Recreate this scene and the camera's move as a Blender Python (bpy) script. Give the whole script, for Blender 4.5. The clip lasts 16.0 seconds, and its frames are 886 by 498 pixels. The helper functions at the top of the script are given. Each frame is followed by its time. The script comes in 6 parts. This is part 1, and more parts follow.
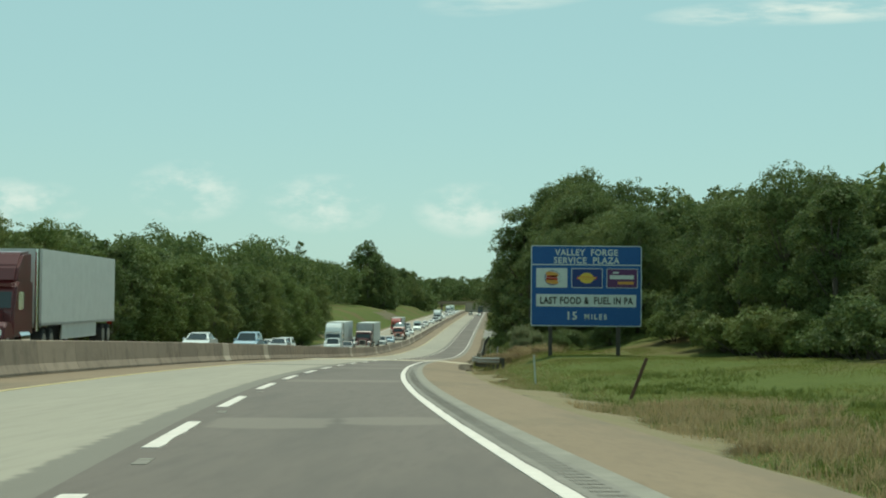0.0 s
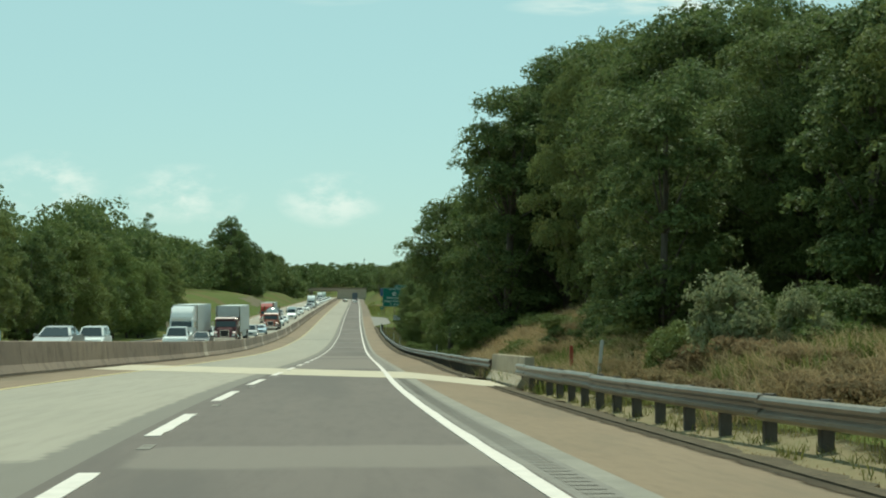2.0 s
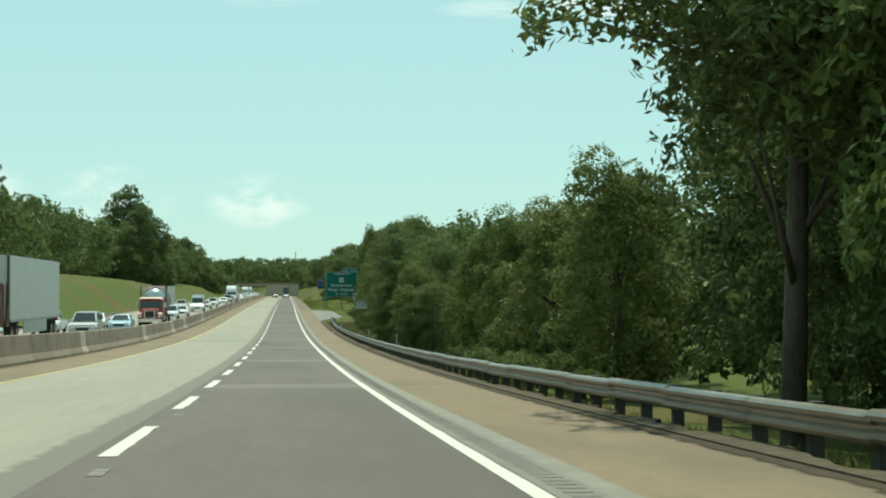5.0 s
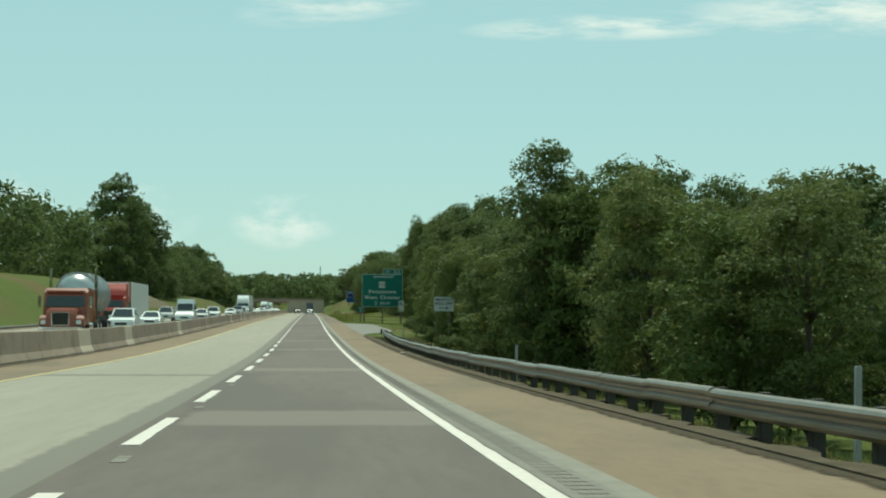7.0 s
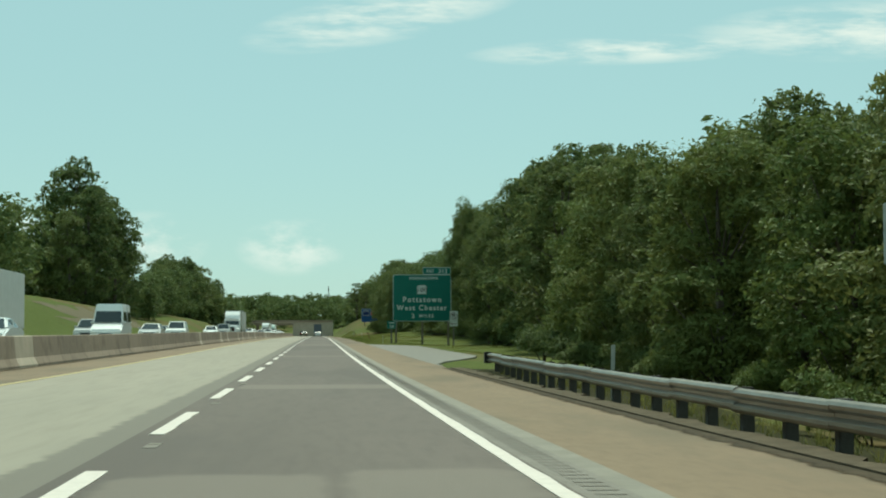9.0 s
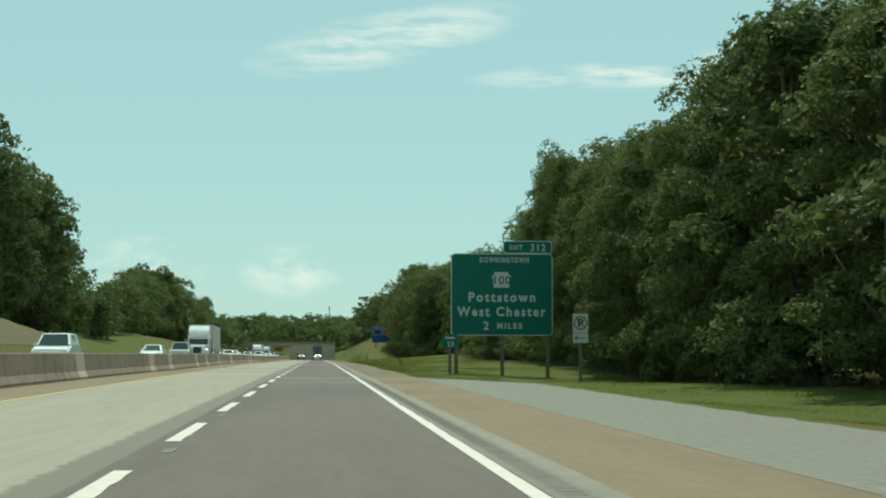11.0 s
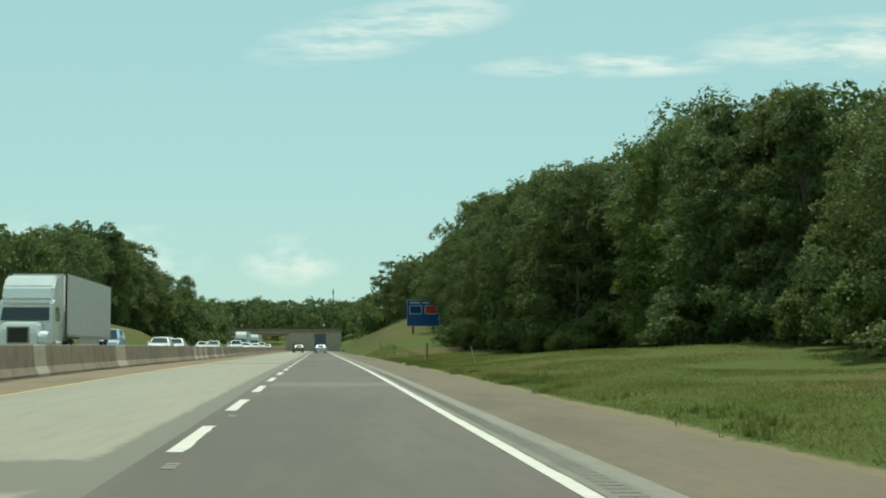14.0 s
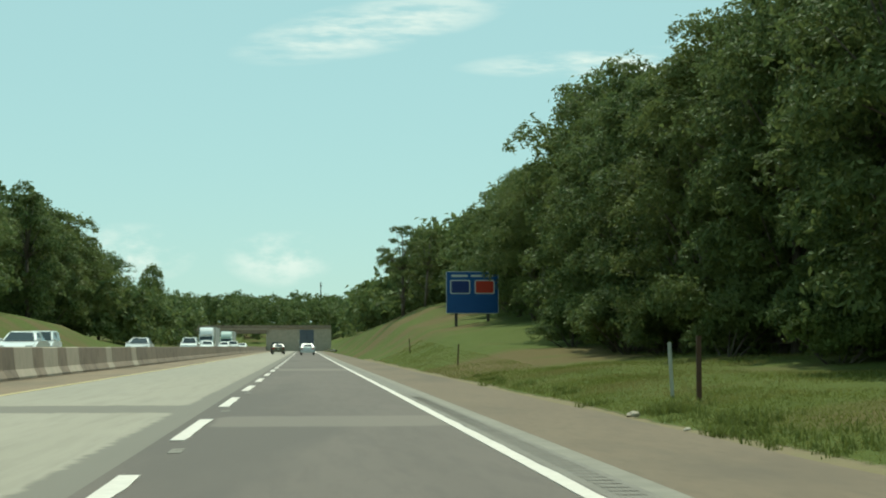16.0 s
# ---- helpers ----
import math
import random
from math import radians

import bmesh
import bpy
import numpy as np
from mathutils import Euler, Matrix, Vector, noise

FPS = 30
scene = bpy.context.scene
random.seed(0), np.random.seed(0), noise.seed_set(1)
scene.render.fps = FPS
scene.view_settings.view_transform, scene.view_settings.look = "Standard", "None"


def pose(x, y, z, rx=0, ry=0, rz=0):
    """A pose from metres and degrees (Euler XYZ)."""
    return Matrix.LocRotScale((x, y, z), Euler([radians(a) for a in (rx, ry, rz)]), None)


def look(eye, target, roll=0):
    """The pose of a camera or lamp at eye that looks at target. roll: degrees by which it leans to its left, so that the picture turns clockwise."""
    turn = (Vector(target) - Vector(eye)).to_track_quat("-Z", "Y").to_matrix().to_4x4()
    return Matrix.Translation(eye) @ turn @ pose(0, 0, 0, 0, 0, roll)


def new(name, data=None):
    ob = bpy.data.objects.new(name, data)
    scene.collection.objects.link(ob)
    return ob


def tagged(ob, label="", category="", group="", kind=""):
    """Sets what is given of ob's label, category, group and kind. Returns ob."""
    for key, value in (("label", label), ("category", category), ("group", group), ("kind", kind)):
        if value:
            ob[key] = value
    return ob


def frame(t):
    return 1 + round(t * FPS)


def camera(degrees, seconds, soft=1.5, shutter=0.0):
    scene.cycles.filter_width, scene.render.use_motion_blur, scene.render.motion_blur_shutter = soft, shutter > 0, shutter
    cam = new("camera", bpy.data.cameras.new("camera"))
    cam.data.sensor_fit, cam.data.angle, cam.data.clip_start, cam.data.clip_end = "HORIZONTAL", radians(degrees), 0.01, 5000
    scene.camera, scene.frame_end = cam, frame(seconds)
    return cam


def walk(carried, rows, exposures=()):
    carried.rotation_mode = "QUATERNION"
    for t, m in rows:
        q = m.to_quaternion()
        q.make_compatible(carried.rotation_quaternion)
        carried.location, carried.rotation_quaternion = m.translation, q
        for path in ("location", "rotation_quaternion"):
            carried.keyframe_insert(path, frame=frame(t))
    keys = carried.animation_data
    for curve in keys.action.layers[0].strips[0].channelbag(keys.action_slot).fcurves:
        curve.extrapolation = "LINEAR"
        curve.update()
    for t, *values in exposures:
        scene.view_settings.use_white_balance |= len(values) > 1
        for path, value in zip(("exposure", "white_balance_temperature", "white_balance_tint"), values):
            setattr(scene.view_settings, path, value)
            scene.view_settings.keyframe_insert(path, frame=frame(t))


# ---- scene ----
# The camera rides in the right lane of a motorway; s runs along its track, u to the right of it.
EXPO, KELVIN, TINT = 0.03, 6450, -12
ROWS = [  # seconds, x, y, z, yaw to the right, pitch up, lean to the right
    (0.0, 6.802, -0.003, 1.122, -1.764, 1.856, -0.573),
    (0.5, 4.858, 18.126, 0.669, -0.511, 1.706, -0.565),
    (1.0, 3.219, 36.271, 0.209, 0.773, 1.628, -0.467),
    (1.5, 1.942, 54.430, -0.291, 2.070, 1.484, -0.001),
    (2.0, 1.137, 72.606, -0.808, 3.075, 1.499, 0.020),
    (2.5, 0.548, 90.779, -1.334, 4.173, 1.514, 0.259),
    (3.0, 0.277, 108.950, -1.880, 5.146, 1.415, 0.226),
    (3.5, 0.182, 127.149, -2.445, 5.579, 1.284, 0.227),
    (4.0, 0.182, 145.409, -3.029, 5.940, 1.740, 0.035),
    (4.5, 0.224, 163.730, -3.601, 5.780, 1.566, 0.090),
    (5.0, 0.216, 182.112, -4.167, 5.582, 1.579, 0.036),
    (5.5, 0.207, 200.555, -4.704, 5.365, 1.696, -0.005),
    (6.0, 0.213, 219.059, -5.190, 5.142, 1.873, -0.049),
    (6.5, 0.233, 237.553, -5.598, 4.925, 2.086, -0.113),
    (7.0, 0.259, 255.965, -5.928, 4.726, 2.325, -0.226),
    (7.5, 0.214, 274.296, -6.204, 4.565, 2.590, -0.278),
    (8.0, 0.155, 292.545, -6.425, 4.414, 2.825, -0.303),
    (8.5, 0.101, 310.713, -6.589, 4.363, 3.027, -0.103),
    (9.0, 0.166, 328.799, -6.682, 4.468, 3.196, 0.068),
    (9.5, 0.137, 346.879, -6.686, 4.499, 3.408, 0.030),
    (10.0, 0.115, 365.030, -6.635, 4.494, 3.636, 0.002),
    (10.5, 0.108, 383.252, -6.561, 4.479, 3.855, -0.026),
    (11.0, 0.114, 401.544, -6.464, 4.474, 4.039, -0.065),
    (11.5, 0.136, 419.906, -6.353, 4.505, 4.149, -0.129),
    (12.0, 0.115, 438.340, -6.235, 4.609, 4.119, -0.042),
    (12.5, 0.077, 456.787, -6.110, 4.634, 4.077, 0.127),
    (13.0, 0.005, 475.191, -6.002, 4.563, 3.897, 0.144),
    (13.5, -0.107, 493.552, -5.908, 4.376, 3.776, 0.185),
    (14.0, -0.088, 511.870, -5.837, 4.418, 3.669, -0.014),
    (14.5, -0.072, 530.145, -5.757, 4.682, 3.626, -0.083),
    (15.0, -0.039, 548.377, -5.666, 4.785, 3.554, -0.028),
    (15.5, -0.025, 566.565, -5.577, 4.773, 3.556, 0.061),
    (16.0, -0.045, 584.711, -5.509, 4.913, 3.619, 0.102),
]
SLOPE_S = [-50, 0, 50, 100, 150, 200, 250, 300, 350, 400, 450, 500, 550, 600, 650, 700, 750, 800, 850, 900, 950, 1000, 1050, 1100]
SLOPE = [-0.0245, -0.0258, -0.0268, -0.0301, -0.0325, -0.0283, -0.0170, -0.0091, 0.0019, 0.0053, 0.0063, 0.0044, 0.0058, 0.0029, 0.0023, 0.0031, 0.0033, 0.0032, 0.0028, 0.0023, 0.0018, 0.0012, 0.0007, 0.0001]
HEAD_S = [-30, 0, 30, 60, 90, 120, 150, 180, 230, 350, 500, 650]
HEAD = [-0.14780, -0.11856, -0.08931, -0.04984, -0.02392, 0.00294, -0.00047, -0.00219, -0.00047, -0.00138, 0.00172, 0.00018]  # radians


def carried(x, y, z, yaw, pitch, lean):
    return pose(x, y, z, 0, 0, -yaw) @ pose(0, 0, 0, 90 + pitch, 0, 0) @ pose(0, 0, 0, 0, 0, -lean)


cam = camera(2 * math.degrees(math.atan(784 / 2850)), 16.0, soft=2.0)
walk(cam, [(t, carried(*r)) for t, *r in ROWS], exposures=[(t, EXPO + e, KELVIN, TINT) for t, e in ((0, -0.12), (1.2, -0.05), (2.6, 0.06), (3.5, 0.14), (4.1, 0.2), (4.6, 0.2), (7.0, -0.04), (14.0, -0.03), (16, 0.04))])

# ---- sky, sun ----
SUN_EL, SUN_AZ = radians(60), radians(6)
world = bpy.data.worlds.new("sky")
scene.world = world
world.use_nodes = True
wn, wl = world.node_tree.nodes, world.node_tree.links
wn.clear()
sky = wn.new("ShaderNodeTexSky")
sky.sky_type, sky.sun_disc = "NISHITA", False
sky.sun_elevation, sky.sun_rotation = SUN_EL, SUN_AZ
sky.air_density, sky.dust_density, sky.ozone_density = 1.0, 0.35, 1.0


def wmath(op, a, b=None, clamp=False):
    n = wn.new("ShaderNodeMath")
    n.operation, n.use_clamp = op, clamp
    for k, v in enumerate((a, b)):
        if v is None:
            continue
        if isinstance(v, (int, float)):
            n.inputs[k].default_value = v
        else:
            wl.new(v, n.inputs[k])
    return n.outputs[0]


def wramp(v, a, b):
    n = wn.new("ShaderNodeMapRange")
    n.interpolation_type = "SMOOTHSTEP"
    wl.new(v, n.inputs[0])
    n.inputs[1].default_value, n.inputs[2].default_value = a, b
    return n.outputs[0]


# thin clouds: wisps high up, and small heaps low over the horizon
wco = wn.new("ShaderNodeTexCoord")
wsep = wn.new("ShaderNodeSeparateXYZ")
wl.new(wco.outputs["Generated"], wsep.inputs[0])
flat_x = wmath("DIVIDE", wsep.outputs[0], wmath("MAXIMUM", wsep.outputs[1], 0.05))
flat_z = wmath("DIVIDE", wsep.outputs[2], wmath("MAXIMUM", wsep.outputs[1], 0.05))


def cloud_noise(sx, sz, off, detail=6.0):
    c = wn.new("ShaderNodeCombineXYZ")
    wl.new(wmath("MULTIPLY", flat_x, sx), c.inputs[0])
    wl.new(wmath("MULTIPLY", flat_z, sz), c.inputs[1])
    c.inputs[2].default_value = off
    n = wn.new("ShaderNodeTexNoise")
    n.inputs["Scale"].default_value, n.inputs["Detail"].default_value, n.inputs["Roughness"].default_value = 1.0, detail, 0.6
    wl.new(c.outputs[0], n.inputs["Vector"])
    return n.outputs[0]


def patch(cx, cz, rx, rz, tilt=0.0):
    """An oval in the sky about the direction (cx, cz), 1 inside to 0 outside."""
    dx = wmath("SUBTRACT", flat_x, cx)
    dz = wmath("SUBTRACT", wmath("SUBTRACT", flat_z, cz), wmath("MULTIPLY", dx, tilt))
    q = wmath("ADD", wmath("POWER", wmath("ABSOLUTE", wmath("DIVIDE", dx, rx)), 2.0), wmath("POWER", wmath("ABSOLUTE", wmath("DIVIDE", dz, rz)), 2.0))
    return wmath("SUBTRACT", 1.0, q, True)


wisps = wmath("MULTIPLY", wmath("MAXIMUM", patch(0.042, 0.203, 0.092, 0.019, 0.20), wmath("MAXIMUM", patch(0.20, 0.183, 0.11, 0.010, 0.05), patch(0.36, 0.198, 0.13, 0.021, 0.05))),
              wramp(cloud_noise(16, 85, 3.1), 0.36, 0.66))
heaps = wmath("MULTIPLY", wmath("MAXIMUM", wmath("MAXIMUM", patch(-0.016, 0.057, 0.036, 0.019), patch(-0.106, 0.060, 0.042, 0.020)), wmath("MAXIMUM", patch(-0.190, 0.067, 0.040, 0.021), patch(-0.30, 0.058, 0.05, 0.018))),
              wramp(cloud_noise(38, 75, 8.4, 9.0), 0.40, 0.72))
cover = wmath("MULTIPLY", wmath("MAXIMUM", wmath("MULTIPLY", wisps, 0.95), wmath("MULTIPLY", heaps, 0.8)), wmath("GREATER_THAN", wsep.outputs[1], 0.05))
haze = wn.new("ShaderNodeMix")  # a thin, even summer haze in front of the clear sky
haze.data_type = "RGBA"
haze.inputs[0].default_value = 0.77
wl.new(sky.outputs[0], haze.inputs[6])
haze.inputs[7].default_value = (4.0, 5.8, 6.05, 1)
mixc = wn.new("ShaderNodeMix")
mixc.data_type = "RGBA"
wl.new(cover, mixc.inputs[0])
wl.new(haze.outputs[2], mixc.inputs[6])
mixc.inputs[7].default_value = (8.2, 8.1, 8.0, 1)
bg = wn.new("ShaderNodeBackground")
bg.inputs[1].default_value = 0.112
wl.new(mixc.outputs[2], bg.inputs[0])
wout = wn.new("ShaderNodeOutputWorld")
wl.new(bg.outputs[0], wout.inputs[0])

sun = new("sun", bpy.data.lights.new("sun", "SUN"))
sun.data.energy, sun.data.angle, sun.data.color = 3.6, radians(0.53), (1.0, 0.94, 0.84)
toward = Vector((math.sin(SUN_AZ) * math.cos(SUN_EL), math.cos(SUN_AZ) * math.cos(SUN_EL), math.sin(SUN_EL)))
sun.matrix_world = look(toward * 50, (0, 0, 0))

# ---- the line of the road ----
_S = np.arange(-60.0, 1300.0, 1.0)
_sl, _hd = np.interp(_S, SLOPE_S, SLOPE), np.interp(_S, HEAD_S, HEAD)
_mid = (_hd[1:] + _hd[:-1]) / 2
_Z = np.concatenate([[0], np.cumsum((_sl[1:] + _sl[:-1]) / 2)])
_X = np.concatenate([[0], np.cumsum(np.sin(_mid))])
_Y = np.concatenate([[0], np.cumsum(np.cos(_mid))])
_X, _Y, _Z = _X - _X[460], _Y - _Y[60], _Z - _Z[60]


def on(s, u, h=0.0):
    """World place (arrays or numbers) at s along the road, u to the right, h over its surface."""
    s, u, h = np.broadcast_arrays(np.asarray(s, float), np.asarray(u, float), np.asarray(h, float))
    hd = np.interp(s, _S, _hd)
    past, before = np.maximum(s - 1299, 0), np.minimum(s + 60, 0)
    x = np.interp(s, _S, _X) + past * np.sin(hd) + before * np.sin(hd)
    y = np.interp(s, _S, _Y) + past * np.cos(hd) + before * np.cos(hd)
    return np.stack([x + u * np.cos(hd), y - u * np.sin(hd), np.interp(s, _S, _Z) + 0.0285 * -before + h - bank(s, u)], -1)


def bank(s, u):
    """How far the shoulder falls away on the outside of the first bend."""
    return 0.22 * np.clip((164 - s) / 24, 0, 1) * np.interp(u, [2.62, 5.3, 5.8, 8.5], [0, 1, 1, 0])


def heading(s):
    return float(np.interp(s, _S, _hd))


def stand(s, u, h=0.0, turn=0.0):
    """A pose on the road: local y looks along it, x to the right."""
    p = on(s, u, h)
    return pose(*p, 0, 0, -math.degrees(heading(s)) + turn)


# ---- the lie of the land: height over the road, by s and u ----
RIGHT_U = [4.6, 6.0, 7.5, 9.0, 12.5, 16.0, 22.0, 40.0, 90.0, 300.0]
RIGHT = {-60: [-.05, -.3, -.35, -.3, 0, .3, .8, 1.5, 3, 5], 45: [-.05, -.25, -.3, -.2, .1, .4, .9, 1.8, 4, 6],
         80: [-.05, .0, .35, .65, .7, .8, 1.2, 2, 4, 8], 105: [-.1, -.1, .2, .7, 1.2, 2.0, 3, 5, 7, 10], 125: [-.1, -.1, .1, .7, 2.2, 3.4, 5, 7, 8, 10],
         165: [-.1, -.2, .3, 1.2, 2.8, 3.8, 5, 7, 8, 10], 185: [-.1, -.3, -.6, -.8, -1, -1, -.5, 1, 3, 8], 330: [-.1, -.3, -.7, -1, -1.4, -1.4, -1, 0, 3, 8],
         375: [-.08, -.15, -.2, -.3, -.5, -.3, .2, 1, 3, 8], 395: [-.04, -.04, -.05, -.1, -.3, -.2, .2, 2, 4, 8], 478: [-.02, -.05, -.15, -.2, -.35, -.3, -.1, 1.5, 5, 10], 498: [-.02, .0, .02, .0, -.12, -.1, 0.1, 1.5, 5, 10],
         525: [-.04, .2, .35, .45, .5, .6, 1.0, 3, 6, 12], 570: [-.04, .15, .3, .5, .8, 1.0, 1.3, 4, 7, 12], 612: [-.04, .12, .28, .4, .55, .7, 1.2, 4.5, 8, 14], 644: [-.04, .18, .4, .55, .7, .85, 1.5, 4.8, 8, 14], 665: [-.04, .3, .75, 1.2, 1.5, 1.75, 2.6, 5.5, 8.5, 15], 700: [-.04, .5, 1.3, 2.2, 2.75, 3.1, 4, 6, 9, 16],
         760: [-.04, .8, 2.2, 3.6, 5.3, 6, 7, 9, 12, 18], 950: [-.04, .6, 1.6, 2.6, 4, 5, 6, 8, 12, 20], 1150: [-.04, .5, 1, 2, 3, 4, 5, 9, 12, 16], 1300: [12, 12, 12, 12, 12, 12, 12, 13, 15, 18], 1450: [15, 15, 15, 15, 15, 15, 15, 16, 18, 22]}
LEFT_U = [-23.6, -25.5, -28.0, -31.0, -35.0, -42.0, -60.0, -110.0, -300.0]
LEFT = {-60: [.2, .25, .3, .6, 1, 1.5, 3, 5, 8], 300: [-.05, .25, .3, .6, 1, 1.5, 3, 5, 8], 350: [-.05, .6, 2.2, 3.8, 4.8, 5.5, 6, 7, 9],
        470: [-.05, .8, 2.6, 4.6, 5.8, 6.4, 7, 8, 10], 560: [-.05, .8, 2.6, 4.4, 5.2, 6, 7, 8, 10], 600: [-.05, .5, 1.6, 2.8, 3.4, 4, 5, 7, 9], 660: [-.05, .4, 1.4, 2.4, 3, 3.6, 5, 7, 9],
        710: [-.05, .7, 2.4, 4.2, 5, 5.4, 6, 8, 11], 790: [-.05, .6, 2, 3.6, 4.6, 5, 6, 8, 12], 850: [-.05, .3, .6, 1, 1.6, 2, 4, 8, 14], 1150: [-.05, .3, .8, 1.5, 2, 3, 6, 10, 16], 1300: [12, 12, 12, 12, 12, 12, 13, 15, 18], 1450: [15, 15, 15, 15, 15, 15, 16, 18, 22]}


def land(s, u):
    """Height of the ground over the road surface at s."""
    return shape(s, u) + rough(s, u)


def shape(s, u):
    s, u = np.broadcast_arrays(np.asarray(s, float), np.asarray(u, float))
    out = np.interp(s, [1160, 1300, 1450], [-0.12, 12, 15])
    for table, us, sign in ((RIGHT, RIGHT_U, 1), (LEFT, LEFT_U, -1)):
        keys = sorted(table)
        sc = np.clip(s, keys[0], keys[-1])
        grid = np.array([table[k] for k in keys])
        cols = np.stack([np.interp(sc, keys, grid[:, j]) for j in range(len(us))], -1)
        a = np.abs(np.array(us))
        uu = np.clip(np.abs(u), a[0], a[-1])
        j = np.clip(np.searchsorted(a, uu, side="right") - 1, 0, len(a) - 2)
        f = (uu - a[j]) / (a[j + 1] - a[j])
        h = np.take_along_axis(cols, j[..., None], -1)[..., 0] * (1 - f) + np.take_along_axis(cols, j[..., None] + 1, -1)[..., 0] * f
        side = (u * sign) >= a[0]
        out = np.where(side, h + (0.25 if sign < 0 else 0), out)
    return out


def rough(s, u):
    """Small unevenness of the turf, none beside the pavement and on the pull-off."""
    s, u = np.broadcast_arrays(np.asarray(s, float), np.asarray(u, float))
    far = np.clip((np.abs(u + 9.5) - 15.2) / 6, 0, 1)
    far = np.where((s > 375) & (s < 490) & (u > 0) & (u < 10), 0, far)
    return far * (0.16 * np.sin(s * 0.11 + u * 0.31) * np.sin(u * 0.23 + 1.3) + 0.05 * np.sin(s * 0.47 + u * 0.63) + 0.1 * np.sin(s * 0.041 + 2))


def ground_at(s, u, extra=0.0):
    return on(s, u, land(s, u) + extra)


# ---- mesh helpers ----
def mesh(name, verts, faces, mats=(), smooth=False, slots=None):
    me = bpy.data.meshes.new(name)
    me.from_pydata([tuple(v) for v in verts], [], [tuple(f) for f in faces])
    for m in mats:
        me.materials.append(m)
    if slots is not None:
        me.polygons.foreach_set("material_index", np.asarray(slots, np.int32))
    if smooth:
        me.polygons.foreach_set("use_smooth", np.ones(len(me.polygons), bool))
    me.update()
    return me


def put(name, me, parent=None, m=None, label=""):
    ob = new(name, me)
    if parent is not None:
        ob.parent = parent
    if m is not None:
        ob.matrix_local = m
    if label:
        ob["label"] = label
    return ob


def finish(bm, mat, name="part", smooth=False):
    me = bpy.data.meshes.new(name)
    bmesh.ops.recalc_face_normals(bm, faces=bm.faces)
    if smooth:
        for f in bm.faces:
            f.smooth = True
    bm.to_mesh(me)
    bm.free()
    me.materials.append(mat)
    return me


def part(name, bm, mat, parent, label="", m=None, smooth=False):
    """Links a bmesh as one mesh object under a thing or a part."""
    return put(name, finish(bm, mat, name, smooth), parent, m, label)


def box(bm, x0, x1, y0, y1, z0, z1, bevel=0.0):
    r = bmesh.ops.create_cube(bm, size=1.0)
    vs = r["verts"]
    for v in vs:
        v.co = Vector(((x0 + x1) / 2 + v.co.x * (x1 - x0), (y0 + y1) / 2 + v.co.y * (y1 - y0), (z0 + z1) / 2 + v.co.z * (z1 - z0)))
    if bevel:
        bmesh.ops.bevel(bm, geom=list({e for v in vs for e in v.link_edges}), offset=bevel, segments=2, affect="EDGES")
    return bm


def boxes(*rows, bevel=0.0):
    bm = bmesh.new()
    for r in rows:
        box(bm, *r, bevel=bevel)
    return bm


def cyl(bm, p, q, r0, r1=None, n=12):
    p, q = Vector(p), Vector(q)
    d = q - p
    m = Matrix.Translation((p + q) / 2) @ d.to_track_quat("Z", "Y").to_matrix().to_4x4()
    bmesh.ops.create_cone(bm, cap_ends=True, segments=n, radius1=r0, radius2=r0 if r1 is None else r1, depth=d.length, matrix=m)
    return bm


def prism(pts, x0, x1, bevel=0.0):
    """An outline of (y, z) drawn out from x0 to x1."""
    bm = bmesh.new()
    a = [bm.verts.new((x0, y, z)) for y, z in pts]
    b = [bm.verts.new((x1, y, z)) for y, z in pts]
    bm.faces.new(a)
    bm.faces.new(b[::-1])
    for i in range(len(pts)):
        j = (i + 1) % len(pts)
        bm.faces.new((a[j], a[i], b[i], b[j]))
    if bevel:
        bmesh.ops.bevel(bm, geom=bm.edges[:], offset=bevel, segments=2, affect="EDGES")
    return bm


def thing(name, m, label, category, group="", kind=""):
    ob = new(name)
    ob.matrix_world = m
    return tagged(ob, label, category, group, kind)


